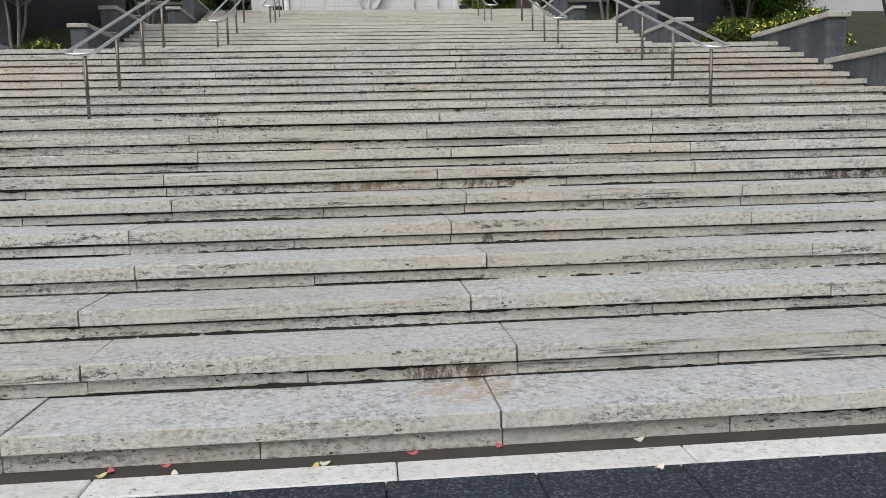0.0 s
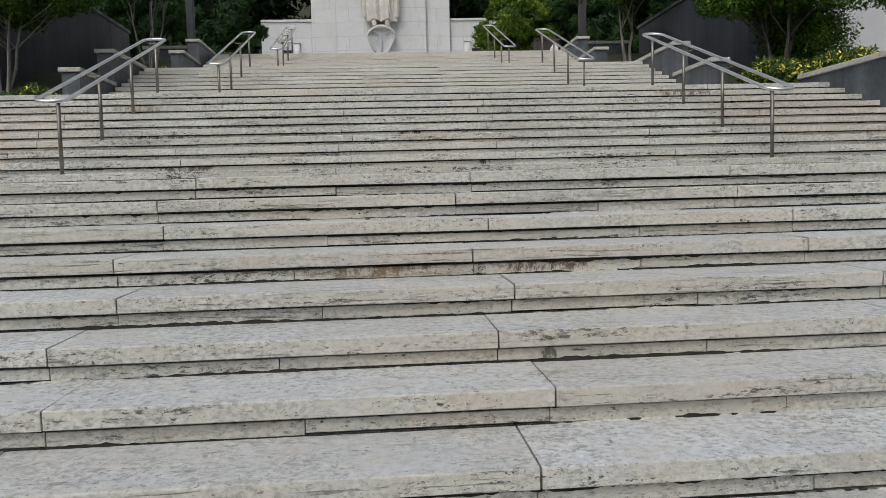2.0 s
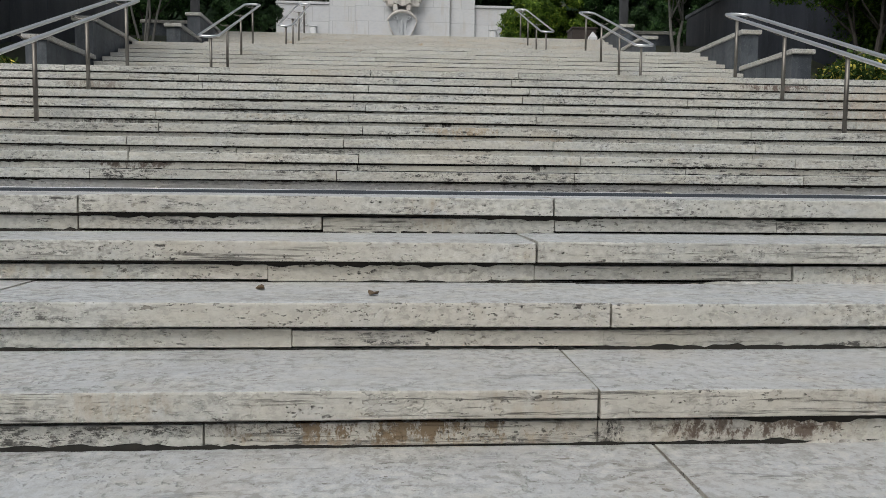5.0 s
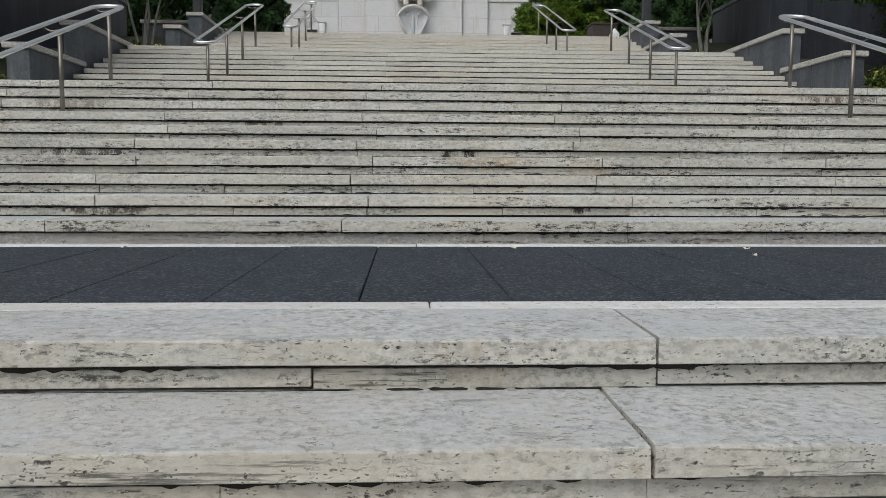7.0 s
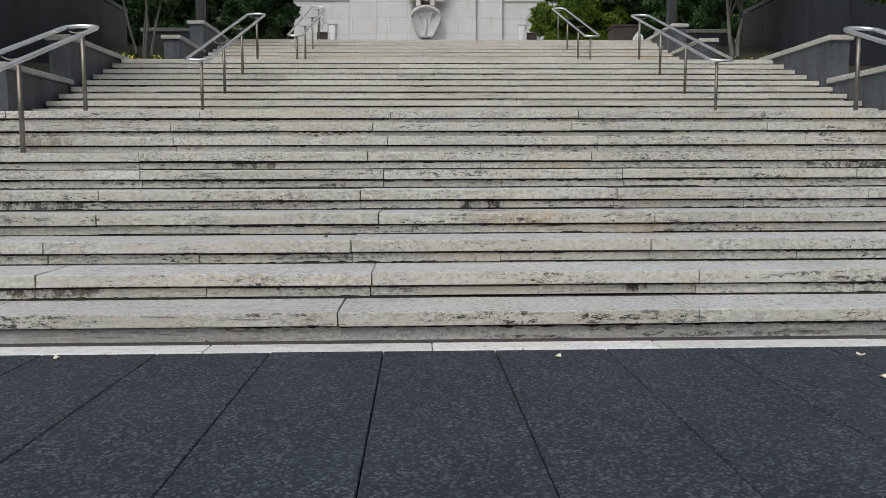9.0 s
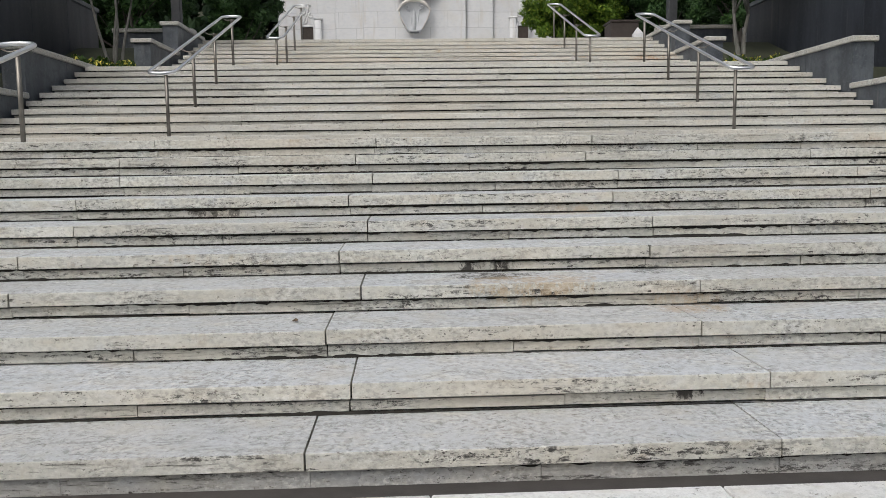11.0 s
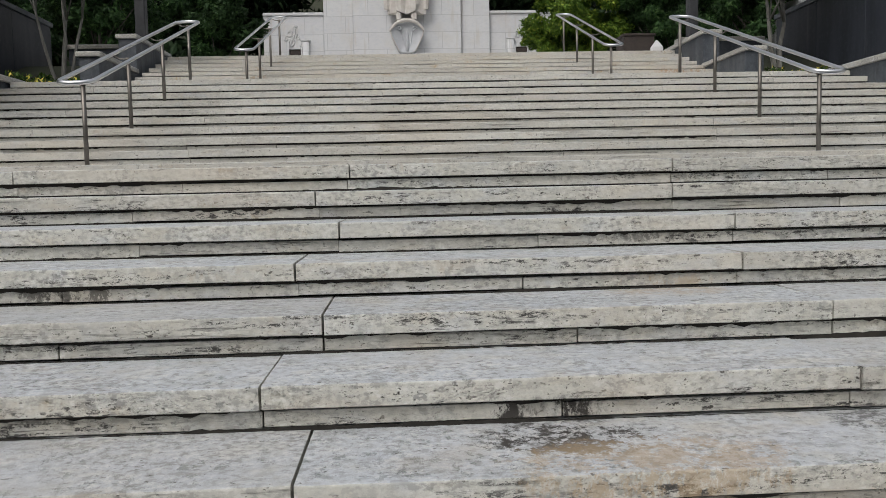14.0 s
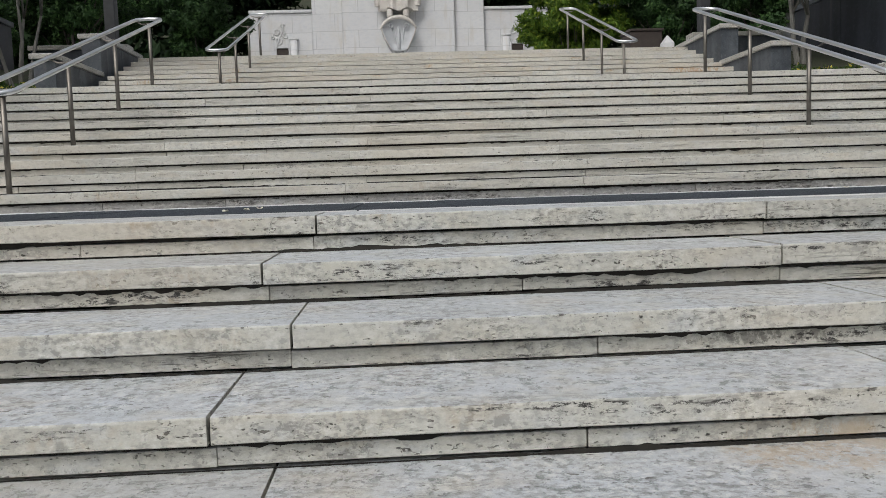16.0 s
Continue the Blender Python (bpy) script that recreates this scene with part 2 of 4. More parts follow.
def granite_paver():
    k = Mat("flamed_dark_granite", 0.8)
    k.b.inputs["Specular IOR Level"].default_value = 0.3
    col = k.mix(k.ramp(k.noise(1.3, None, 5, 0.6), 0.3, 0.7), (0.012, 0.017, 0.026), (0.020, 0.027, 0.038))
    col = k.mix(k.ramp(k.obj.outputs["Random"], 0, 1, 0, 0.5), col, (0.019, 0.022, 0.028))
    cluster = k.ramp(k.noise(7, None, 4, 0.7), 0.30, 0.70, 0.45, 1.0)
    grit = k.noise(70, None, 3, 0.75)
    col = k.mix(k.math("MULTIPLY", k.ramp(grit, 0.52, 0.66, 0, 0.6), cluster), col, (0.075, 0.092, 0.115))
    crystal = k.cells(85, None, "Color")
    col = k.mix(k.math("MULTIPLY", k.ramp(crystal, 0.60, 0.85, 0, 0.55), cluster), col, (0.165, 0.19, 0.20))
    spot = k.noise(24, None, 4, 0.85)
    col = k.mix(k.math("MULTIPLY", k.ramp(spot, 0.55, 0.65, 0, 0.6), cluster), col, (0.125, 0.148, 0.165))
    k.bump(k.math("ADD", grit, k.math("MULTIPLY", crystal, 0.4)), 0.5, 0.004)
    return k.colour(col)


GRANITE_PAVER = granite_paver()
MORTAR = plain_stone("dark_mortar", (0.030, 0.028, 0.025), (0.045, 0.04, 0.035), 0.9)
GUTTER = plain_stone("brown_gutter_stone", (0.046, 0.041, 0.038), (0.070, 0.063, 0.058), 0.75, 5.0)


def cheek_granite():
    k = Mat("dark_grey_granite", 0.5)
    streak = k.noise(1.6, k.space(1.3, 1.3, 0.3), 5, 0.6)
    col = k.mix(k.ramp(streak, 0.35, 0.7), (0.046, 0.053, 0.064), (0.105, 0.118, 0.132))
    col = k.mix(k.ramp(k.noise(6, None, 6, 0.75), 0.46, 0.62, 0, 0.5), col, (0.030, 0.035, 0.042))
    col = k.mix(k.ramp(k.noise(17, None, 4, 0.75), 0.54, 0.68, 0, 0.45), col, (0.15, 0.162, 0.165))
    col = k.mix(k.ramp(k.noise(70, None, 3, 0.7), 0.52, 0.7, 0, 0.4), col, (0.13, 0.14, 0.15))
    col = k.mix(k.ramp(k.noise(2.2, k.space(2.2, 2.2, 0.16), 3), 0.60, 0.74, 0, 0.35), col, (0.20, 0.20, 0.195))
    k.bump(k.noise(60, None, 3), 0.25, 0.004)
    return k.colour(col)


GRANITE_WALL = cheek_granite()


def shaded_granite():
    """Blue-black copy of the wall granite, tree shade put into its colour, with faint upright runs of lime."""
    k = Mat("shaded_wall_granite", 0.55)
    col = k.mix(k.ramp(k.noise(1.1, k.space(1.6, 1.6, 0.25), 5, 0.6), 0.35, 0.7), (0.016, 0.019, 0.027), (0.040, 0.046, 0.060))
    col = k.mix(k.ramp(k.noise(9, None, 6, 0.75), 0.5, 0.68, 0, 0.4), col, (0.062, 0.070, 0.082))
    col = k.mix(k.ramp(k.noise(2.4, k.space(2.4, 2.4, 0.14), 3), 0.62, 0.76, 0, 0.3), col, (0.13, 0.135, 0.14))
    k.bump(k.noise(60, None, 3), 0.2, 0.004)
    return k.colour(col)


SHADED_WALL = shaded_granite()
PILLAR = plain_stone("dark_pillar_stone", (0.03, 0.031, 0.034), (0.05, 0.052, 0.056), 0.6)
COPING = travertine("travertine_coping", (0.56, 0.55, 0.51), (0.46, 0.45, 0.415), 0.6, 0.2)


def marble_blocks(name, a, b):
    """White marble ashlar: courses show as faint lines."""
    k = Mat(name, 0.55)
    br = k.n.new("ShaderNodeTexBrick")
    tw = k.n.new("ShaderNodeCombineXYZ")
    sp = k.n.new("ShaderNodeSeparateXYZ")
    k.l.new(k.geo.outputs["Position"], sp.inputs[0])
    k.l.new(k.math("ADD", sp.outputs["X"], sp.outputs["Y"]), tw.inputs["X"])
    k.l.new(sp.outputs["Z"], tw.inputs["Y"])
    k.l.new(tw.outputs[0], br.inputs["Vector"])
    br.inputs["Scale"].default_value = 1.0
    br.inputs["Brick Width"].default_value, br.inputs["Row Height"].default_value = 2.1, 0.95
    br.inputs["Mortar Size"].default_value = 0.016
    br.inputs["Color1"].default_value, br.inputs["Color2"].default_value = (*a, 1), (*b, 1)
    br.inputs["Mortar"].default_value = (*[c * 0.70 for c in a], 1)
    col = k.mix(k.ramp(k.noise(2.2, k.space(1, 1, 2.5), 6, 0.7), 0.45, 0.75, 0, 0.3), br.outputs["Color"], tuple(c * 0.72 for c in a))
    col = k.mix(k.ramp(k.noise(1.3, k.space(2.5, 2.5, 0.3), 4), 0.56, 0.72, 0, 0.35), col, (0.42, 0.36, 0.28))
    col = k.mix(k.ramp(k.noise(5, k.space(1, 1, 1.6), 6, 0.75), 0.46, 0.66, 0, 0.35), col, (0.43, 0.455, 0.50))
    col = k.mix(k.ramp(k.noise(0.8, None, 4), 0.52, 0.68, 0, 0.3), col, (0.53, 0.50, 0.45))
    k.bump(k.noise(30, None, 4), 0.2, 0.01)
    return k.colour(col)


MARBLE = marble_blocks("white_marble_blocks", (0.60, 0.60, 0.60), (0.57, 0.57, 0.575))
MARBLE_CARVED = plain_stone("carved_white_marble", (0.62, 0.59, 0.55), (0.50, 0.46, 0.42), 0.55, 2.5, (0.30, 0.22, 0.16), 0.3)
SHELL_STONE = plain_stone("grey_carved_marble", (0.47, 0.48, 0.495), (0.39, 0.40, 0.415), 0.55, 2.5)


def steel():
    k = Mat("polished_stainless_steel", 0.28, 1.0)
    return k.colour(k.mix(k.ramp(k.noise(3), 0.35, 0.7), (0.97, 0.97, 0.965), (0.91, 0.91, 0.905)))


def dull_steel():
    k = Mat("weathered_steel_post", 0.48, 1.0)
    return k.colour(k.mix(k.ramp(k.noise(7, k.space(1, 1, 0.4), 5), 0.35, 0.7), (0.27, 0.25, 0.22), (0.17, 0.155, 0.135)))


STEEL, STEEL_POST = steel(), dull_steel()


def leafy(name, a, b, c, rough=0.6):
    k = Mat(name, rough)
    r = k.geo.outputs["Random Per Island"]
    col = k.mix(k.ramp(r, 0.0, 0.75), a, b)
    col = k.mix(k.ramp(r, 0.80, 0.90), col, c)
    col = k.mix(k.ramp(k.noise(0.55, None, 3), 0.4, 0.65, 0, 0.55), col, tuple(v * 0.55 for v in a))
    k.b.inputs["Specular IOR Level"].default_value = 0.16
    return k.colour(col)


LEAF_DARK = leafy("dark_glossy_leaves", (0.018, 0.042, 0.014), (0.035, 0.080, 0.022), (0.07, 0.13, 0.04))
LEAF_MID = leafy("green_leaves", (0.030, 0.062, 0.012), (0.065, 0.12, 0.020), (0.15, 0.21, 0.035))
LEAF_CANOPY = leafy("canopy_leaves", (0.026, 0.062, 0.006), (0.066, 0.135, 0.012), (0.14, 0.21, 0.025))
LEAF_LIME = leafy("yellow_green_crown", (0.048, 0.098, 0.010), (0.115, 0.19, 0.020), (0.25, 0.32, 0.04))
LEAF_WOOD = leafy("distant_wood_leaves", (0.010, 0.024, 0.010), (0.022, 0.045, 0.016), (0.04, 0.07, 0.03), 0.7)
LEAF_YELLOW = leafy("yellow_green_leaves", (0.030, 0.065, 0.014), (0.07, 0.12, 0.025), (0.85, 0.74, 0.14))


def bark(name, a, b):
    k = Mat(name, 0.85)
    col = k.mix(k.ramp(k.noise(9, k.space(2, 2, 0.35), 6, 0.7), 0.35, 0.68), a, b)
    k.bump(k.noise(24, k.space(2, 2, 0.4), 5), 0.5, 0.02)
    return k.colour(col)


BARK_PALE = bark("pale_bark", (0.13, 0.125, 0.11), (0.24, 0.23, 0.21))
BARK_DARK = bark("dark_bark", (0.035, 0.03, 0.025), (0.08, 0.07, 0.06))
SOIL = plain_stone("planted_soil", (0.030, 0.032, 0.018), (0.05, 0.055, 0.028), 0.95, 2.0, (0.06, 0.09, 0.03), 0.4)
TUB_BROWN = plain_stone("dark_brown_planter", (0.035, 0.026, 0.022), (0.055, 0.042, 0.034), 0.8)
PALE_PLASTER = plain_stone("pale_grey_render", (0.56, 0.565, 0.58), (0.50, 0.505, 0.52), 0.8, 0.6)
PETAL_WHITE = plain_stone("white_petal", (0.75, 0.72, 0.62), (0.70, 0.66, 0.5))
PETAL_PINK = plain_stone("pink_petal", (0.55, 0.10, 0.13), (0.62, 0.2, 0.2))
PETAL_YELLOW = plain_stone("yellow_petal", (0.62, 0.5, 0.16), (0.7, 0.62, 0.3))
LEAF_DRY = plain_stone("dried_leaf", (0.16, 0.11, 0.06), (0.10, 0.07, 0.045), 0.8, 30.0)
PAPER = plain_stone("white_plate", (0.7, 0.7, 0.7), (0.6, 0.6, 0.6))


# ---- helpers for meshes ----
def mesh_of(name, verts, faces, material, smooth=False):
    me = bpy.data.meshes.new(name)
    me.from_pydata(verts, [], faces)
    me.materials.append(material)
    if smooth:
        me.polygons.foreach_set("use_smooth", [True] * len(me.polygons))
    me.update()
    return me


def part(name, me, parent, place=None, label=""):
    """Links mesh data as one part under a thing."""
    ob = new(name, me)
    ob.parent = parent
    if place is not None:
        ob.matrix_basis = place
    if label:
        ob["label"] = label
    return ob


def thing(name, label, category, group="", kind="", place=None):
    ob = new(name)
    ob.empty_display_size = 0.2
    if place is not None:
        ob.matrix_basis = place
    return tagged(ob, label, category, group, kind)


def merge(*pieces):
    """Joins lists of (verts, faces) into one."""
    vs, fs = [], []
    for v, f in pieces:
        n = len(vs)
        vs += [tuple(q) for q in v]
        fs += [tuple(i + n for i in face) for face in f]
    return vs, fs


def extruded(profile, x0, x1, c=0.004):
    """A closed (y, z) profile drawn out along x, with small chamfers at both ends."""
    cy = sum(q[0] for q in profile) / len(profile)
    cz = sum(q[1] for q in profile) / len(profile)
    tight = [(y - c * (1 if y > cy else -1), z - c * (1 if z > cz else -1)) for y, z in profile]
    n, vs = len(profile), []
    for x, ring in ((x0, tight), (x0 + c, profile), (x1 - c, profile), (x1, tight)):
        vs += [(x, y, z) for y, z in ring]
    fs = [tuple(range(n)), tuple(reversed(range(3 * n, 4 * n)))]
    for r in range(3):
        for i in range(n):
            a, b = r * n + i, r * n + (i + 1) % n
            fs.append((a, a + n, b + n, b))
    return vs, fs


def box(x0, x1, y0, y1, z0, z1, c=0.006):
    e = min(c, (y1 - y0) / 4, (z1 - z0) / 4)
    prof = [(y0, z0 + e), (y0, z1 - e), (y0 + e, z1), (y1 - e, z1), (y1, z1 - e), (y1, z0 + e), (y1 - e, z0), (y0 + e, z0)]
    return extruded(prof, x0, x1, min(e, (x1 - x0) / 4))


def tube(path, radii, sides=8, closed=False):
    """A round tube along a list of places."""
    pts = [Vector(q) for q in path]
    n, vs, fs = len(pts), [], []
    if not hasattr(radii, "__len__"):
        radii = [radii] * n
    up = None
    for i, q in enumerate(pts):
        a = pts[(i - 1) % n] if closed or i > 0 else q
        b = pts[(i + 1) % n] if closed or i < n - 1 else q
        d = (b - a).normalized()
        if up is None:
            up = d.orthogonal().normalized()
        up = (up - d * up.dot(d)).normalized()
        side = d.cross(up)
        for s in range(sides):
            w = 2 * math.pi * s / sides
            vs.append(tuple(q + (up * math.cos(w) + side * math.sin(w)) * radii[i]))
    for i in range(n if closed else n - 1):
        for s in range(sides):
            j = (i + 1) % n
            fs.append((i * sides + s, i * sides + (s + 1) % sides, j * sides + (s + 1) % sides, j * sides + s))
    if not closed:
        fs += [tuple(reversed(range(sides))), tuple(range((n - 1) * sides, n * sides))]
    return vs, fs


# ---- plan of the stairway ----
RISE, TREAD, FACE, MID = 0.175, 0.5194, 0.088, 0.05
FLIGHTS = [  # first nosing, foot level, steps, half width, joints of odd and even steps
    (0.00, 0.00, 10, 8.95, -0.095, 0.08),
    (8.32, 1.75, 10, 8.03, -1.21, -1.03),
    (16.545, 3.50, 10, 7.14, -1.10, -0.93),
    (24.124, 5.25, 9, 6.54, -0.05, 0.12),
]
SLAB = 2.225
RECESS = 0.042
EDGE, STRIP = 0.575, 0.185  # edge slabs and border strip of a landing
rng = random.Random(7)


def cuts(x0, x1, start, step, jitter=0.0):
    """Joint places between x0 and x1."""
    k = math.ceil((x0 - start) / step)
    xs = [x0]
    while start + k * step < x1 - 0.15:
        x = start + k * step + rng.uniform(-jitter, jitter)
        if x > xs[-1] + 0.15:
            xs.append(x)
        k += 1
    return xs + [x1]


SLAB_MESHES = {}


def slab_mesh(length, depth, stone, wear):
    key = (round(length, 3), round(depth, 3), stone.name, wear)
    if key not in SLAB_MESHES:
        prof = [(0.003, -FACE), (0.0, -FACE + 0.003), (0.0, -0.008), (0.002, -0.002), (0.008, 0.0), (depth, 0.0), (depth, -FACE)]
        n, g = len(prof), random.Random(wear * 31 + round(length * 100))
        xs = [-length / 2] + sorted(g.uniform(-length / 2 + 0.03, length / 2 - 0.03) for _ in range(4)) + [length / 2]
        vs = []
        for q, x in enumerate(xs):  # worn arrises: the front edge wanders by a few millimetres
            dy, dz = (0.0, 0.0) if q in (0, 5) else (g.uniform(-0.002, 0.003), g.uniform(-0.003, 0.001))
            chip = g.choice((0, 0, 0.006)) if q in (0, 5) else 0
            vs += [(x, y + dy + (chip if y < 0.01 and z > -0.02 else 0), z + (dz - chip if z > -0.02 and y < 0.1 else -dz if y < 0.1 else 0)) for y, z in prof]
        fs = [tuple(range(n)), tuple(reversed(range(5 * n, 6 * n)))]
        fs += [(q * n + i, (q + 1) * n + i, (q + 1) * n + (i + 1) % n, q * n + (i + 1) % n) for q in range(5) for i in range(n)]
        SLAB_MESHES[key] = mesh_of("tread_slab", vs, fs, stone)
    return SLAB_MESHES[key]


def riser_mesh(length, stone, gap, top):
    key = ("riser", round(length, 3), gap, top, stone.name)
    if key not in SLAB_MESHES:
        SLAB_MESHES[key] = mesh_of("riser_block", *box(-length / 2, length / 2, 0, 0.12, gap, RISE - FACE - top, 0.002), stone)
    return SLAB_MESHES[key]


def core(profile, half, parent):
    """The dark bedding under the slabs, a stepped solid."""
    vs = [(x, y, z) for x in (MID - half + 0.02, MID + half - 0.02) for y, z in profile]
    n = len(profile)
    fs = [tuple(range(n)), tuple(reversed(range(n, 2 * n)))] + [(i, i + n, (i + 1) % n + n, (i + 1) % n) for i in range(n)]
    part("bedding", mesh_of("bedding", vs, fs, MORTAR), parent, None, "dark mortar bedding")


DIRT_SHADE = plain_stone("black_dirt_and_shade", (0.012, 0.011, 0.009), (0.028, 0.025, 0.020), 0.95, 9.0)


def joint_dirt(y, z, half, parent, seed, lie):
    """Ragged matter along a joint: dirt low on the tread before a riser, dirt and painted shade under a nosing, or pale
    mortar.
    """
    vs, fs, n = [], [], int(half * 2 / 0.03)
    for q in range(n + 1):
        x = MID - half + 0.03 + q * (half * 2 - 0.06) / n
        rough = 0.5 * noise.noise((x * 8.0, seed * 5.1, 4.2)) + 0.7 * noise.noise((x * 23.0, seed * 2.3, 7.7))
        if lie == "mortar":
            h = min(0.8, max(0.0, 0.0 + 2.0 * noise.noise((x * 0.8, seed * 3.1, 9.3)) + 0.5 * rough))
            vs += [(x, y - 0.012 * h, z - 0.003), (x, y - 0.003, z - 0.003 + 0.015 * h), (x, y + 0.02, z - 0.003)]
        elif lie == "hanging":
            # this black strip paints the nosing's shadow line together with its dirt
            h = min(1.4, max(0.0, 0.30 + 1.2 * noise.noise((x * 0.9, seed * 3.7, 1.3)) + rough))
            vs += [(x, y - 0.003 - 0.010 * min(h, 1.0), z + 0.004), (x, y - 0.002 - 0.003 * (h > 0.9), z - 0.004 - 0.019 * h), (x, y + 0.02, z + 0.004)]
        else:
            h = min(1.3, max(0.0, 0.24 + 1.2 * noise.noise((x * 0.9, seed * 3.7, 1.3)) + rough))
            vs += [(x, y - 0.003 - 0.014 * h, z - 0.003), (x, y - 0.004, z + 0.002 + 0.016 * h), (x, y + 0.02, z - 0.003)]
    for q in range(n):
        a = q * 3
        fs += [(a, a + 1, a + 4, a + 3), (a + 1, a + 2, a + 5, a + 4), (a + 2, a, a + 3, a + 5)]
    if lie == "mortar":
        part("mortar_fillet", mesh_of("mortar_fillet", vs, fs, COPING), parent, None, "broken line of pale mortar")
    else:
        part("joint_dirt", mesh_of("joint_dirt", vs, fs, DIRT_SHADE), parent, None, "ragged black dirt and painted shade in the joint")


FLIGHT_LABELS = [
    "lowest flight of worn cream travertine steps with dark stains",
    "second flight of stained cream travertine steps above the landing",
    "third flight of cleaner cream travertine steps",
    "top flight of tan travertine steps below the monument",
]


def flight(i):
    y0, z0, count, half, odd, even = FLIGHTS[i]
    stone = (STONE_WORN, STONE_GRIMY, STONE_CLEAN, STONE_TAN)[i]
    root = thing("staircase", FLIGHT_LABELS[i], "stairs", "flights of the stairway", "structure")
    prof = [(y0 + 0.06, z0 - 0.5)]
    for k in range(1, count + 1):
        y = y0 + (k - 1) * TREAD + RECESS + 0.08
        prof += [(y, z0 + (k - 1) * RISE - 0.03), (y, z0 + k * RISE - 0.03)]
    yb = y0 + (count - 1) * TREAD + EDGE + STRIP
    prof += [(yb, z0 + count * RISE - 0.03), (yb, z0 - 0.5)]
    core(prof, half, root)
    for k in range(1, count + 1):
        y, z = y0 + (k - 1) * TREAD, z0 + k * RISE
        depth = EDGE - 0.012 if k == count else TREAD + RECESS + 0.05
        xs = cuts(MID - half, MID + half, odd if k % 2 else even, SLAB)
        for a, b in zip(xs, xs[1:]):
            m = pose((a + b) / 2, y + rng.uniform(-0.004, 0.004), z + rng.uniform(-0.003, 0.002), rng.uniform(-0.15, 0.15), rng.uniform(-0.06, 0.06), 0)
            part("tread_slab", slab_mesh(round(b - a, 3) - (0.010 if i < 2 else 0.004), depth, stone, rng.randrange(4)), root, m)
        if i < 3:
            if k > 1:
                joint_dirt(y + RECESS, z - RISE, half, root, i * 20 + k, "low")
                if i == 0:
                    joint_dirt(y + RECESS, z - RISE, half, root, k + 0.3, "mortar")
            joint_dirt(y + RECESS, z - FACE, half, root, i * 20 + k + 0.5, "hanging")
        xs = cuts(MID - half + 0.02, MID + half - 0.02, odd if k % 2 else even, SLAB / 2, 0.02)
        for a, b in zip(xs, xs[1:]):
            part("riser_block", riser_mesh(round(b - a, 2) - 0.004, STONE_FOOT if k == 1 and i in (1, 2) else stone, rng.choice((-0.012, -0.011) if k == 1 else (0.003, 0.006, 0.009, 0.012) if i == 0 else (0.008, 0.011, 0.014)), rng.choice((0.012, 0.014, 0.016, 0.018))), root, pose((a + b) / 2, y + RECESS + rng.uniform(-0.004, 0.004), z - RISE))
    # narrow border behind the top edge slabs
    xs = cuts(MID - half, MID + half, -0.63, SLAB, 0.0 if i == 0 else 0.3)
    for a, b in zip(xs, xs[1:]):
        me = mesh_of("border_strip", *box(-(b - a) / 2 + 0.003, (b - a) / 2 - 0.003, 0, STRIP - 0.008, -0.08, 0), STONE_STRIP)
        part("border_strip", me, root, pose((a + b) / 2, yb - STRIP + 0.004, z0 + count * RISE))
    return yb


PAVER_MESHES = {}


def paver(w, d):
    key = (round(w, 3), round(d, 3))
    if key not in PAVER_MESHES:
        PAVER_MESHES[key] = mesh_of("paver", *box(-w / 2, w / 2, -d / 2, d / 2, -0.05, 0, 0.005), GRANITE_PAVER)
    return PAVER_MESHES[key]


def landing(name, label, y0, y1, z, half, seam, rows, joint=-0.28):
    """Dark pavers from y0 on, then a pale strip and a gutter before the next flight at y1."""
    root = thing(name, label, "landing", "", "structure")
    s0, s1, g1 = y1 - 0.31, y1 - 0.11, y1 + RECESS + 0.03
    part("bedding", mesh_of("bedding", *box(MID - half, MID + half, y0, g1, z - 0.5, z - 0.045), MORTAR), root, None, "dark mortar bedding")
    part("gutter", mesh_of("gutter", *box(MID - half, MID + half, s1 + 0.002, g1, z - 0.045, z - 0.010), GUTTER), root, None, "brown stone gutter")
    xs = cuts(MID - half, MID + half, seam, 1.32, 0.02)
    for a, b in zip(xs, xs[1:]):
        part("border_strip", mesh_of("border_strip", *box(a + 0.003, b - 0.003, s0 + 0.003, s1, z - 0.06, z + rng.uniform(0.0, 0.004)), STONE_STRIP), root)
    xs = cuts(MID - half, MID + half, joint, 0.64)
    step = (s0 - y0) / rows
    for r in range(rows):
        for a, b in zip(xs, xs[1:]):
            part("paver", paver(b - a - 0.006, step - 0.006), root, pose((a + b) / 2, y0 + (r + 0.5) * step, z + rng.uniform(-0.003, 0.001)))
    return root


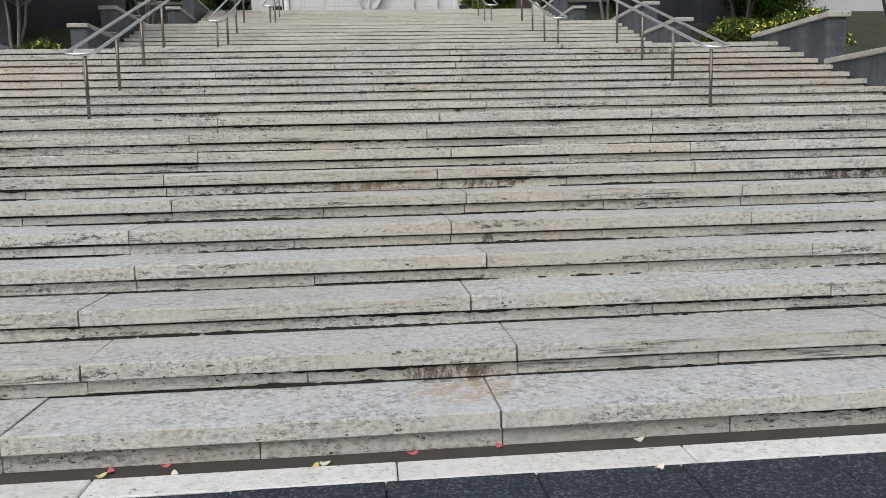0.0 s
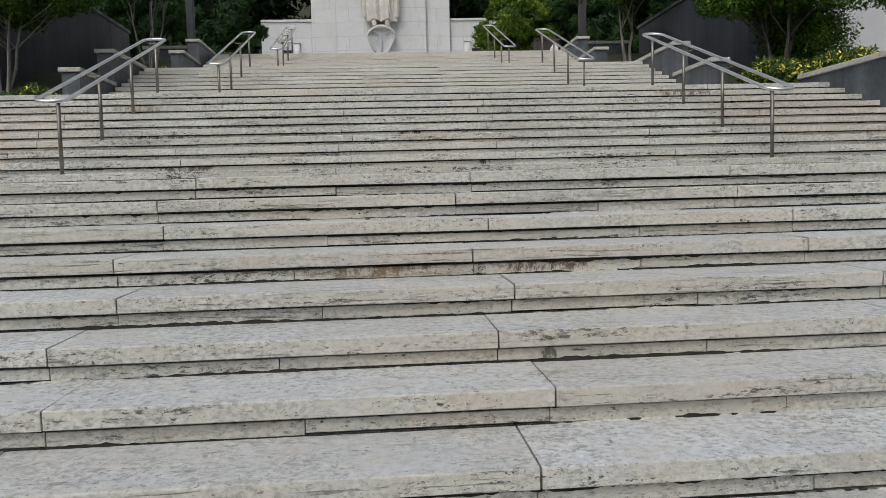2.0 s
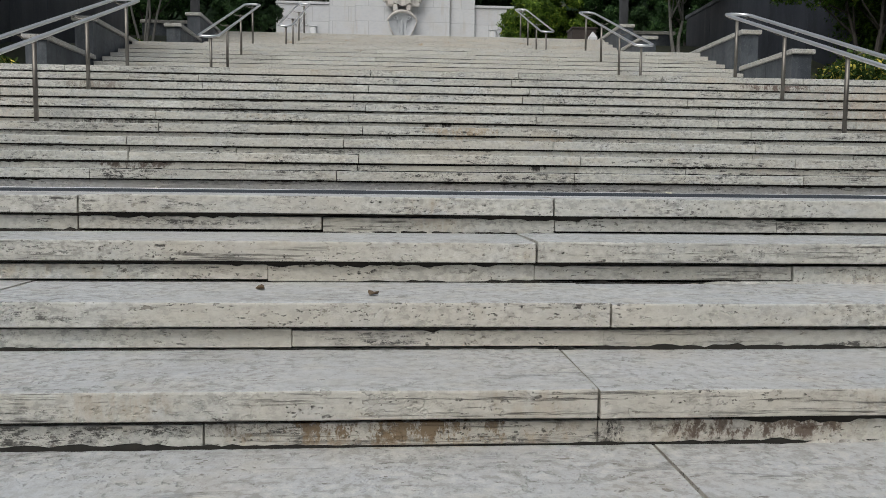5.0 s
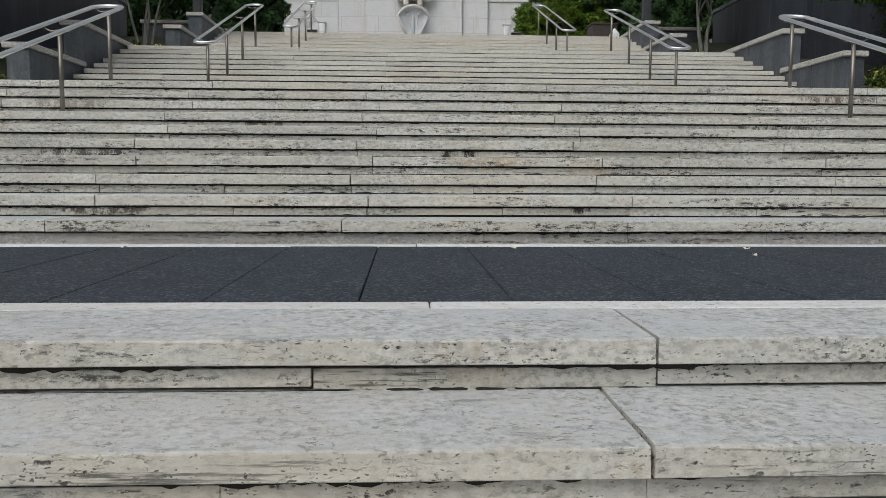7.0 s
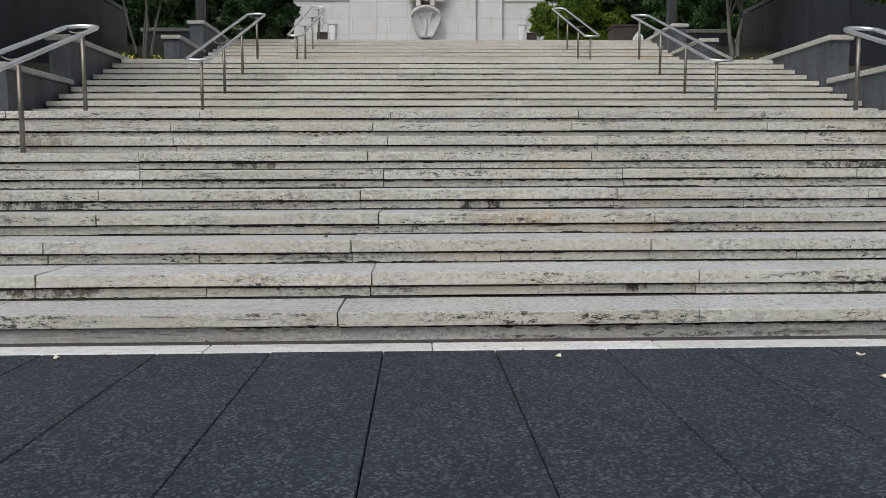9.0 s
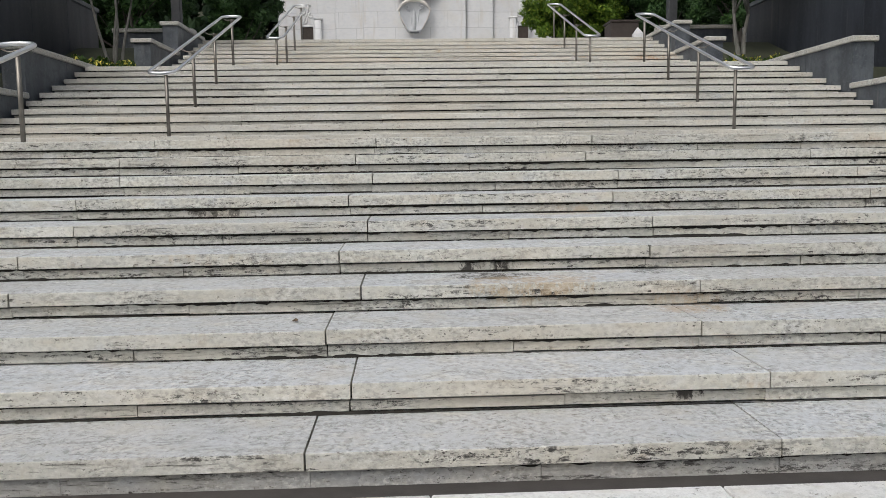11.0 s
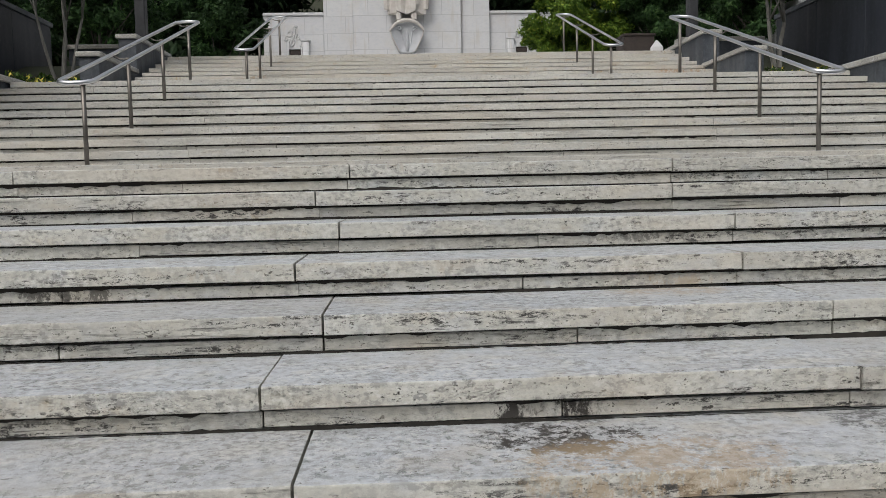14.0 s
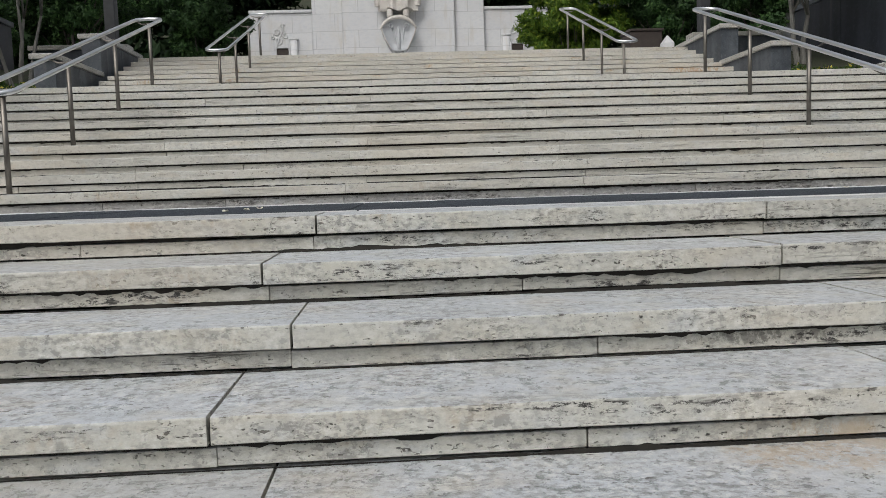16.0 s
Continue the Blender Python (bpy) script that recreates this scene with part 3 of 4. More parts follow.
# ---- ground, one sheet to the horizon ----
def ground():
    def bank(y):
        ks = [(-0.4, -0.07), (0.3, 0.0), (7.9, 1.60), (8.6, 1.7), (12.7, 3.35), (16.4, 3.42), (20.8, 5.08), (23.9, 5.15), (28.1, 6.62), (32, 6.72), (72, 6.9), (140, 42), (300, 60), (2600, 60)]
        if y <= ks[0][0]:
            return ks[0][1]
        for (a, p), (b, q) in zip(ks, ks[1:]):
            if y <= b:
                return p + (q - p) * (y - a) / (b - a)
        return ks[-1][1]
    ys = [-2600, -300, -40, -8, -0.4, 0.3, 2, 4, 6, 7.9, 8.6, 10.5, 12.7, 14.5, 16.4, 18.6, 20.8, 22.3, 23.9, 26, 28.1, 32, 40, 60, 72, 105, 140, 300, 2600]
    xs = [-2600, -300, -60, -25, -16, -12, -10.4, -8.9, -7.9, -6.9, -6.1, 0, 6.2, 7.0, 8.0, 9.0, 10.4, 12, 16, 25, 60, 300, 2600]
    vs = []
    for y in ys:
        half = 8.9 if y < 8.2 else 8.0 if y < 16.45 else 7.0 if y < 24 else 6.1
        for x in xs:
            z = bank(y)
            if abs(x) < half + 0.3 and -0.3 < y < 29:
                z -= 0.45
            elif abs(x) > half + 0.3 and 0.3 < y < 60:
                z += 0.05 * noise.noise((x * 0.7, y * 0.7, 0))
            vs.append((x, y, z))
    n = len(xs)
    fs = [(j * n + i, j * n + i + 1, (j + 1) * n + i + 1, (j + 1) * n + i) for j in range(len(ys) - 1) for i in range(n - 1)]
    tagged(new("ground", mesh_of("ground", vs, fs, SOIL)), "dark planted soil rising in banks beside the stairway", "ground", "", "structure")


ground()

# ---- cheek walls ----
def cheek_wall(side, x, y0, y1, z0, top):
    """A low planter wall of dark granite slabs with a pale coping."""
    w = 0.39
    root = thing("planter_wall", "low dark grey granite planter wall with pale stone coping", "wall", "planter walls beside the steps", "structure")
    xa, xb = (x, x + w) if side > 0 else (x - w, x)
    cut = [y0] + [y0 + (y1 - y0) * f for f in (0.48,)] + [y1]
    for a, b in zip(cut, cut[1:]):
        part("granite_panel", mesh_of("granite_panel", *box(xa, xb, a + 0.002, b - 0.002, z0, top - 0.1), GRANITE_WALL), root)
    part("coping", mesh_of("coping", *box(xa - 0.05, xb + 0.05, y0 - 0.06, y1, top - 0.1, top, 0.012), COPING), root, None, "pale stone coping")


for i, (a_len, a_top, b_top, b_end) in ((1, (2.86, 1.15, 2.02, 5.80)), (2, (2.25, 1.06, 1.88, 5.75)), (3, (2.2, 0.95, 1.74, 4.9))):
    fy, fz, _, fhalf, _, _ = FLIGHTS[i]
    for side in (-1, 1):
        x = MID + side * (fhalf + 0.004)
        x += ((-0.03, 0.0), (-0.05, 0.0), (-0.14, -0.05))[i - 1][side > 0]
        dip = ((-0.08, 0.03), (-0.04, -0.01), (0.02, -0.03))[i - 1][side > 0]
        cheek_wall(side, x, fy - 0.12, fy + a_len, fz - 0.3, fz + a_top + dip)
        cheek_wall(side, x, fy + a_len + 0.003, fy + b_end, fz - 0.3, fz + b_top + dip)


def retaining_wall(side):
    root = thing("retaining_wall", "tall granite retaining wall behind the plants, its blue-black colour holding tree shade", "wall", "retaining walls", "structure")
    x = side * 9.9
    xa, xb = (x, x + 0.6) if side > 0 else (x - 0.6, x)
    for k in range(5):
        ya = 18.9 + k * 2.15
        part("granite_panel", mesh_of("granite_panel", *box(xa, xb, ya + 0.003, ya + 2.147, 3.0, 7.86), SHADED_WALL), root)
    part("coping", mesh_of("coping", *box(xa - 0.05, xb + 0.05, 18.85, 29.7, 7.86, 7.98), GRANITE_WALL), root, None, "grey stone coping")
    if side > 0:
        return
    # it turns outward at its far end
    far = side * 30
    part("granite_panel", mesh_of("granite_panel", *box(min(xb if side > 0 else far, far if side > 0 else xa), max(xb if side > 0 else far, far if side > 0 else xa), 29.06, 29.64, 4.5, 7.86), SHADED_WALL), root)


for side in (-1, 1):
    retaining_wall(side)


# ---- hand rails ----
def handrail(i, first, side, x):
    """A loop of two steel tubes on four posts, following the slope of its flight."""
    fy, fz, count, _, _, _ = FLIGHTS[i]
    root = thing("handrail", "stainless steel handrail loop on four posts", "handrail", "handrails on the steps")
    slope, gap, r = RISE / TREAD, 0.19, 0.0255
    ks = [first + 3 * n for n in range(4)]
    ya = fy + (ks[0] - 1) * TREAD + 0.20
    yb = fy + (ks[3] - 1) * TREAD + 0.20
    za = fz + ks[0] * RISE + 0.98
    ring = []
    for end, y_end in ((-1, ya - 0.15), (1, yb - 0.06)):
        for q in range(9):
            w = math.pi * q / 8
            dx, dy = -end * math.cos(w) * gap, end * math.sin(w) * gap * 0.75
            y = y_end + dy
            ring.append((x - dx * 1.0, y, za + (y - ya) * slope))
    part("rail", mesh_of("rail", *tube(ring, r, 10, True), STEEL, True), root, None, "polished steel tube loop")
    for k, y in zip(ks, (ya + n * 3 * TREAD for n in range(4))):
        zf, zt = fz + k * RISE, za + (y - ya) * slope
        post = part("post", mesh_of("post", *tube([(x, y, zf), (x, y, zt - 0.07)], 0.026, 10), STEEL_POST, True), root, None, "weathered steel post")
        bar = tube([(x - gap, y, zt - 0.02), (x - gap * 0.55, y, zt - 0.065), (x + gap * 0.55, y, zt - 0.065), (x + gap, y, zt - 0.02)], 0.009, 6)
        part("bracket", mesh_of("bracket", *bar, STEEL_POST, True), post)
        part("flange", mesh_of("flange", *tube([(x, y, zt - 0.085), (x, y, zt - 0.055)], 0.038, 10), STEEL_POST, True), post)


for i, first, xl, xr in ((1, 1, -4.64, 4.64), (2, 1, -4.20, 4.24), (3, 0, -3.69, 3.66)):
    handrail(i, first, -1, xl)
    handrail(i, first, 1, xr)


# ---- monument ----
def monument():
    my, base = 54.0, 6.8
    root = thing("monument", "tall white marble monument with a carved bracket", "monument")
    part("central_slab", mesh_of("central_slab", *box(-3.16, 3.0, my - 0.25, my + 2.2, base, 22, 0.03), MARBLE), root)
    for xa, xb in ((-4.84, -3.164), (3.004, 4.66)):
        part("side_slab", mesh_of("side_slab", *box(xa, xb, my, my + 2.2, base, 22, 0.03), MARBLE), root)
    for xa, xb in ((-8.3, -4.844), (4.664, 8.3)):
        wing = part("wing", mesh_of("wing", *box(xa, xb, my + 0.25, my + 1.7, base, 13.42, 0.03), MARBLE), root)
        part("cornice", mesh_of("cornice", *box(xa, xb, my + 0.17, my + 1.75, 13.42, 13.6, 0.03), MARBLE), wing)
    # shield-shaped bracket under the figure
    cx = -0.12
    prof = [(-0.93, 12.26), (-0.78, 12.54), (-0.45, 12.79), (0, 12.88), (0.45, 12.79), (0.78, 12.54), (0.93, 12.26), (0.74, 11.73), (0.45, 11.16), (0.24, 11.05), (-0.24, 11.05), (-0.45, 11.16), (-0.74, 11.73)]
    line = []
    n = len(prof)
    for q in range(n):  # a smooth closed outline through the corner places
        p0, p1, p2, p3 = (Vector(prof[(q + d) % n]) for d in (-1, 0, 1, 2))
        for f in (0, 0.25, 0.5, 0.75):
            line.append(0.5 * (2 * p1 + (p2 - p0) * f + (2 * p0 - 5 * p1 + 4 * p2 - p3) * f * f + (3 * p1 - p0 - 3 * p2 + p3) * f ** 3))
    n, mid = len(line), Vector((0, 12.2))
    vs = [(cx + a.x, my - 0.25, a.y) for a in line]
    for s, y in ((1.0, 0.95), (0.94, 0.97), (0.90, 0.90), (0.7, 0.84), (0.5, 0.80), (0.25, 0.78), (0.05, 0.77)):
        vs += [(cx + (mid + (a - mid) * s).x, my - y, (mid + (a - mid) * s).y) for a in line]
    fs = [(r * n + i, r * n + (i + 1) % n, (r + 1) * n + (i + 1) % n, (r + 1) * n + i) for r in range(7) for i in range(n)]
    fs.append(tuple(range(7 * n, 8 * n)))
    part("shield_bracket", mesh_of("shield_bracket", vs, fs, SHELL_STONE, True), root, None, "grey carved shield bracket")
    rim = [(cx + a.x, my - 0.98, a.y - 0.02) for a in line[:25]]
    part("rim", mesh_of("rim", *tube(rim, [0.05 + 0.06 * math.sin(math.pi * q / 24) for q in range(25)], 8), MARBLE_CARVED, True), root, None, "pale curved moulding")
    for s in (-1, 1):
        edge = [(cx + s * x, my - 0.95, z) for x, z in ((0.92, 12.26), (0.86, 12.0), (0.74, 11.73), (0.45, 11.16))]
        part("edge_moulding", mesh_of("edge_moulding", *tube(edge, 0.035, 8), MARBLE_CARVED, True), root)
        curl = [(cx + s * (0.42 + (0.15 - 0.012 * q) * math.cos(q * 0.7)), my - 0.86 - 0.01 * q, 12.40 + (0.15 - 0.012 * q) * math.sin(q * 0.7)) for q in range(11)]
        stem = [(cx + s * x, my - 0.80, z) for x, z in ((0.30, 12.26), (0.24, 11.95), (0.20, 11.6), (0.16, 11.2))]
        part("volute", mesh_of("volute", *merge(tube(curl, 0.045, 7), tube(stem, [0.05, 0.04, 0.035, 0.03], 7)), SHELL_STONE, True), root, None, "carved scroll")
    ridge = [(cx, my - y, z) for y, z in ((0.72, 12.45), (0.77, 12.0), (0.80, 11.5), (0.83, 11.12))]
    part("ridge", mesh_of("ridge", *tube(ridge, [0.06, 0.10, 0.12, 0.12], 8), SHELL_STONE, True), root)
    part("keel", mesh_of("keel", *box(cx - 0.26, cx + 0.26, my - 0.85, my - 0.3, 11.02, 11.16, 0.03), GRANITE_WALL), root, None, "dark stone tip")
    # stepped reliefs on the wings
    for s, xw in ((-1, -6.52), (1, 6.5)):
        scroll = []
        for dx, z, w in ((-0.30, 12.45, 0.20), (0.18, 12.2, 0.17), (-0.22, 11.95, 0.22), (0.36, 11.75, 0.13), (-0.5, 12.1, 0.12), (0.02, 12.75, 0.14)):
            scroll.append(tube([(xw - s * dx + (w - 0.012 * q) * math.cos(q * 0.65 + dx * 9), my + 0.24, z + (w - 0.012 * q) * math.sin(q * 0.65 + dx * 9)) for q in range(10)], [0.055 - 0.002 * q for q in range(10)], 6))
        scroll.append(tube([(xw + s * 0.3, my + 0.24, 11.61), (xw + s * 0.22, my + 0.24, 12.0), (xw, my + 0.24, 12.4), (xw - s * 0.05, my + 0.24, 12.9)], [0.07, 0.06, 0.05, 0.03], 6))
        scroll.append(box(xw - s * 0.62 - 0.2, xw - s * 0.62 + 0.2, my + 0.05, my + 0.246, 6.8, 11.95, 0.03))
        scroll.append(box(xw - s * 0.62 - 0.26, xw - s * 0.62 + 0.26, my + 0.02, my + 0.246, 11.954, 12.05, 0.02))
        part("relief", mesh_of("relief", *merge(*scroll), MARBLE, True), root, None, "shallow carved relief")
        # solid dark panel paints the shade inside the framed opening
        niche = part("niche_block", mesh_of("niche_block", *box(xw - 0.32, xw + 0.32, my + 0.1, my + 0.246, base, 11.5, 0.02), TUB_BROWN), root, None, "dark panel painted for the shade of a niche")
        part("frame", mesh_of("frame", *merge(box(xw - 0.42, xw - 0.324, my + 0.02, my + 0.246, base, 11.6, 0.02), box(xw + 0.324, xw + 0.42, my + 0.02, my + 0.246, base, 11.6, 0.02), box(xw - 0.32, xw + 0.32, my + 0.02, my + 0.246, 11.504, 11.6, 0.02)), MARBLE), niche)
    return cx, my


mon_x, mon_y = monument()


def statue(cx, my):
    """A robed figure reduced to one plain shape, folds and all."""
    vs, fs = [], []
    rings = [(13.28, 0.70, 0.36), (13.30, 0.98, 0.46), (13.7, 1.0, 0.48), (14.1, 1.06, 0.5), (15.0, 1.0, 0.5), (16.2, 0.9, 0.48), (17.0, 0.8, 0.42), (17.4, 0.35, 0.3), (17.9, 0.32, 0.32), (18.2, 0.1, 0.1)]
    n = 72
    for z, rx, ry in rings:
        for s in range(n):
            w = 2 * math.pi * s / n
            fold = 1 + (0.13 * math.sin(8 * w + z * 0.35) + 0.07 * math.sin(17 * w + 1.0)) * (1 if z < 17 else 0.2)
            vs.append((cx + math.cos(w) * rx * fold, my - 0.62 + math.sin(w) * ry * fold, z + (0.10 * math.sin(5 * w) if z < 13.4 else 0)))
    for r in range(len(rings) - 1):
        for s in range(n):
            fs.append((r * n + s, r * n + (s + 1) % n, (r + 1) * n + (s + 1) % n, (r + 1) * n + s))
    fs += [tuple(reversed(range(n))), tuple(range((len(rings) - 1) * n, len(rings) * n))]
    body = (vs, fs)
    feet = [box(cx + a - 0.16, cx + a + 0.16, my - 1.05, my - 0.3, 12.86, 13.3, 0.07) for a in (-0.45, 0.42)]
    wraps = [tube([(cx + s * 1.02, my - 0.7, 15.8), (cx + s * 1.12, my - 0.8, 14.6), (cx + s * 1.08, my - 0.75, 13.5)], [0.14, 0.2, 0.17], 8) for s in (-1, 1)]
    staff = tube([(cx + 0.62, my - 1.12, 13.7), (cx + 0.55, my - 1.12, 15.6)], 0.05, 6)
    tagged(new("statue", mesh_of("statue", *merge(body, *feet, *wraps, staff), MARBLE_CARVED)), "weathered white stone robed figure on the monument bracket", "statue")


statue(mon_x, mon_y)


# ---- stone pillars, low wall and building ----
for side, x in ((-1, -7.8), (1, 7.85)):
    root = thing("stone_pillar", "dark square stone pillar behind the planter walls", "pillar", "stone pillars")
    part("shaft", mesh_of("shaft", *box(x - 0.14, x + 0.14, 30.45, 30.73, 7.2, 12.5, 0.02), PILLAR), root)
    part("foot", mesh_of("foot", *box(x - 0.22, x + 0.22, 30.37, 30.81, 6.5, 7.2, 0.02), PILLAR), root)
    low = thing("low_wall", "low dark granite wall with pale coping behind the top planter", "wall", "low walls", "structure")
    xa, xb = sorted((side * 6.98, side * 9.2))
    part("granite_panel", mesh_of("granite_panel", *box(xa, xb, 29.0, 29.4, 6.3, 7.17), GRANITE_WALL), low)
    part("coping", mesh_of("coping", *box(xa - 0.05, xb + 0.05, 28.95, 29.45, 7.17, 7.28), COPING), low, None, "pale stone coping")


post = tagged(new("bollard", mesh_of("bollard", *merge(box(6.19, 6.47, 28.98, 29.26, 6.82, 7.06, 0.015), tube([(6.33, 29.12, 7.06), (6.33, 29.12, 7.24)], [0.18, 0.015], 4)), PAPER)), "short white bollard at the head of the steps", "bollard")
tub = thing("planter_box", "dark brown planter box under the plaza tree", "planter")
part("box", mesh_of("box", *box(6.25, 7.2, 32.0, 32.9, 6.72, 7.9, 0.02), TUB_BROWN), tub)
part("rim", mesh_of("rim", *box(6.21, 7.24, 31.96, 32.94, 7.9, 7.97, 0.02), TUB_BROWN), tub)


def building():
    root = thing("building", "pale grey rendered building wall beyond the trees", "building")
    part("wall", mesh_of("wall", *box(14.5, 60, 33, 42, 5.8, 22, 0.05), PALE_PLASTER), root)
    part("plinth", mesh_of("plinth", *box(14.4, 60, 32.7, 33, 5.5, 7.0, 0.05), GRANITE_WALL), root, None, "dark plinth")


building()


# ---- planting ----
def leaf_cloud(name, centres, radii, count, size, material, seed):
    """Many small folded leaves gathered in clumps."""
    g = np.random.default_rng(seed)
    c = np.asarray(centres)
    r = np.asarray(radii)
    pick = g.choice(len(c), count, p=r ** 2 / np.sum(r ** 2))
    way = g.normal(size=(count, 3))
    way /= np.linalg.norm(way, axis=1)[:, None]
    far = r[pick] * (0.45 + 0.6 * g.random(count) ** 0.5)
    far *= 1 + 0.25 * np.sin(way[:, 0] * 5 + pick) * np.cos(way[:, 2] * 6 + pick * 2)
    at = c[pick] + way * far[:, None] * np.array([1, 1, 0.8])
    a = g.normal(size=(count, 3)) + way * 0.4
    a[:, 2] -= 0.25
    a /= np.linalg.norm(a, axis=1)[:, None]
    b = np.cross(a, way + 0.3 * g.normal(size=(count, 3)))
    b /= np.linalg.norm(b, axis=1)[:, None] + 1e-6
    s = (size * (0.6 + 0.8 * g.random(count)))[:, None]
    nrm = np.cross(a, b)
    v = np.stack([at - a * s, at + b * s * 0.42 + nrm * s * 0.12, at + a * s, at - b * s * 0.42 + nrm * s * 0.12], axis=1).reshape(-1, 3)
    k = np.arange(count)[:, None] * 4
    f = np.concatenate([k + [0, 1, 2], k + [0, 2, 3]])
    return mesh_of(name, v.tolist(), f.tolist(), material)


def clumps(g, centre, spread, n, r0, r1):
    cs, rs = [], []
    for _ in range(n):
        q = Vector([max(-1.0, min(1.0, g.gauss(0, w))) for w in (0.5, 0.5, 0.45)])
        cs.append([centre[a] + q[a] * spread[a] for a in range(3)])
        rs.append(g.uniform(r0, r1))
    return cs, rs


def tree(label, foot, stems, height, spread, leaves, leaf, barkmat, seed, size=0.13, lean=0.35, crown_z=None, thick=0.10):
    g = random.Random(seed)
    root = thing("tree", label, "tree", "trees beside the stairway")
    x, y, z = foot
    base = (crown_z or z + height) - 0.8 * spread[2]
    tops, wood = [], []
    for s in range(stems):
        w = 2 * math.pi * (s + g.random() * 0.5) / stems
        path, rad = [], []
        dx, dy = math.cos(w) * lean, math.sin(w) * lean
        for q in range(7):
            f = q / 6
            path.append((x + dx * height * f ** 1.2 + g.uniform(-0.05, 0.05), y + dy * height * f ** 1.2 + g.uniform(-0.05, 0.05), z - 0.1 + height * f))
            rad.append(thick * (1 - 0.75 * f))
        wood.append(tube(path, rad, 8))
        tops.append(path[-1])
        for q in (4, 5):
            a = path[q]
            for _ in range(2):
                e = (a[0] + g.uniform(-1, 1) * spread[0] * 0.6, a[1] + g.uniform(-1, 1) * spread[1] * 0.6, max(a[2] + g.uniform(0.3, 1.0) * spread[2] * 0.7, base + g.uniform(0.0, 0.6) * spread[2]))
                mid = tuple((u + v) / 2 + g.uniform(-0.1, 0.1) for u, v in zip(a, e))
                wood.append(tube([a, mid, e], [rad[q] * 0.7, rad[q] * 0.45, 0.012], 6))
                tops.append(e)
    part("trunk", mesh_of("trunk", *merge(*wood), barkmat, True), root)
    cs, rs = clumps(g, (x, y, crown_z or z + height), spread, 26, 0.35, 0.8)
    k = max(0.95, min(spread) / 2)
    high = [q for q in tops if q[2] > base - 0.1]  # leaves begin well above the ground
    cs += [list(q) for q in high]
    rs = [r * k for r in rs] + [0.4 * k] * len(high)
    part("crown", leaf_cloud("crown", cs, rs, leaves, size, leaf, seed), root)
    return root


def bush(label, centre, spread, leaves, leaf, seed, size=0.09, n=18):
    g = random.Random(seed)
    root = thing("bush", label, "bush", "bushes in the beds")
    x, y, z = centre
    cs, rs = [], []
    for _ in range(n):
        a, b = g.uniform(-1, 1), g.uniform(-1, 1)
        cs.append([x + a * spread[0], y + b * spread[1], z + g.uniform(0.25, 0.75) * spread[2]])
        rs.append(g.uniform(0.22, 0.38) * spread[2])
    twigs = [tube([(x + g.uniform(-0.3, 0.3) * spread[0], y + g.uniform(-0.3, 0.3) * spread[1], z - 0.2), tuple(c)], [0.02, 0.006], 5) for c in cs]
    part("stem", mesh_of("stem", *merge(*twigs), BARK_DARK), root)
    part("foliage", leaf_cloud("foliage", cs, rs, leaves, size, leaf, seed), root)


tree("slender pale-trunked tree with bright green leaves", (-9.2, 17.6, 3.4), 4, 2.8, (2.9, 1.5, 0.95), 48000, LEAF_CANOPY, BARK_PALE, 3, 0.055, 0.15, 6.95, 0.06)
tree("slender pale multi-stemmed tree in the upper bed", (-8.25, 26.2, 5.1), 4, 3.6, (1.9, 1.6, 0.9), 34000, LEAF_CANOPY, BARK_PALE, 5, 0.055, 0.2, 9.6, 0.055)
tree("broad dark green tree beside the retaining wall", (9.6, 17.8, 3.4), 3, 2.8, (1.8, 1.2, 0.9), 40000, LEAF_CANOPY, BARK_DARK, 8, 0.052, 0.2, 6.85, 0.08)
tree("grey-trunked tree in the upper bed", (8.45, 26.5, 5.1), 2, 3.2, (1.7, 1.6, 1.0), 34000, LEAF_MID, BARK_PALE, 9, 0.058, 0.12, 9.1, 0.09)
tree("leafy tree in front of the pale building", (16.75, 22.0, 4.6), 3, 2.6, (1.6, 1.4, 0.9), 14000, LEAF_MID, BARK_DARK, 12, 0.07, 0.2, 8.1, 0.08)

tree("tall spreading tree behind the retaining wall", (-13.0, 23.5, 5.2), 3, 4.6, (3.2, 3.4, 1.5), 34000, LEAF_DARK, BARK_DARK, 14, 0.09, 0.2, 10.6, 0.16)
tree("tall spreading tree behind the retaining wall", (11.9, 26.0, 5.2), 3, 4.6, (1.7, 2.4, 1.3), 34000, LEAF_DARK, BARK_DARK, 15, 0.09, 0.2, 10.4, 0.16)

# dense shrubs on the plaza, on both sides of the monument
for k, (x, y, sx, zc, mat) in enumerate(((-9.2, 47, 2.4, 11.8, LEAF_DARK), (-14.5, 45, 3.2, 12.2, LEAF_DARK), (-20, 43, 3.4, 12.5, LEAF_DARK), (-12, 39, 2.6, 11.6, LEAF_DARK), (8.0, 47, 2.4, 11.8, LEAF_LIME), (12.6, 46, 2.8, 12.2, LEAF_DARK), (18, 44, 3.4, 12.4, LEAF_DARK), (13.5, 39, 2.4, 11.8, LEAF_DARK))):
    tree("dense dark green evergreen tree on the plaza", (x, y, 6.8), 3, 3.2, (sx, 2.2, 3.0), 34000, mat, BARK_DARK, 30 + k, 0.105, 0.12, zc, 0.13)

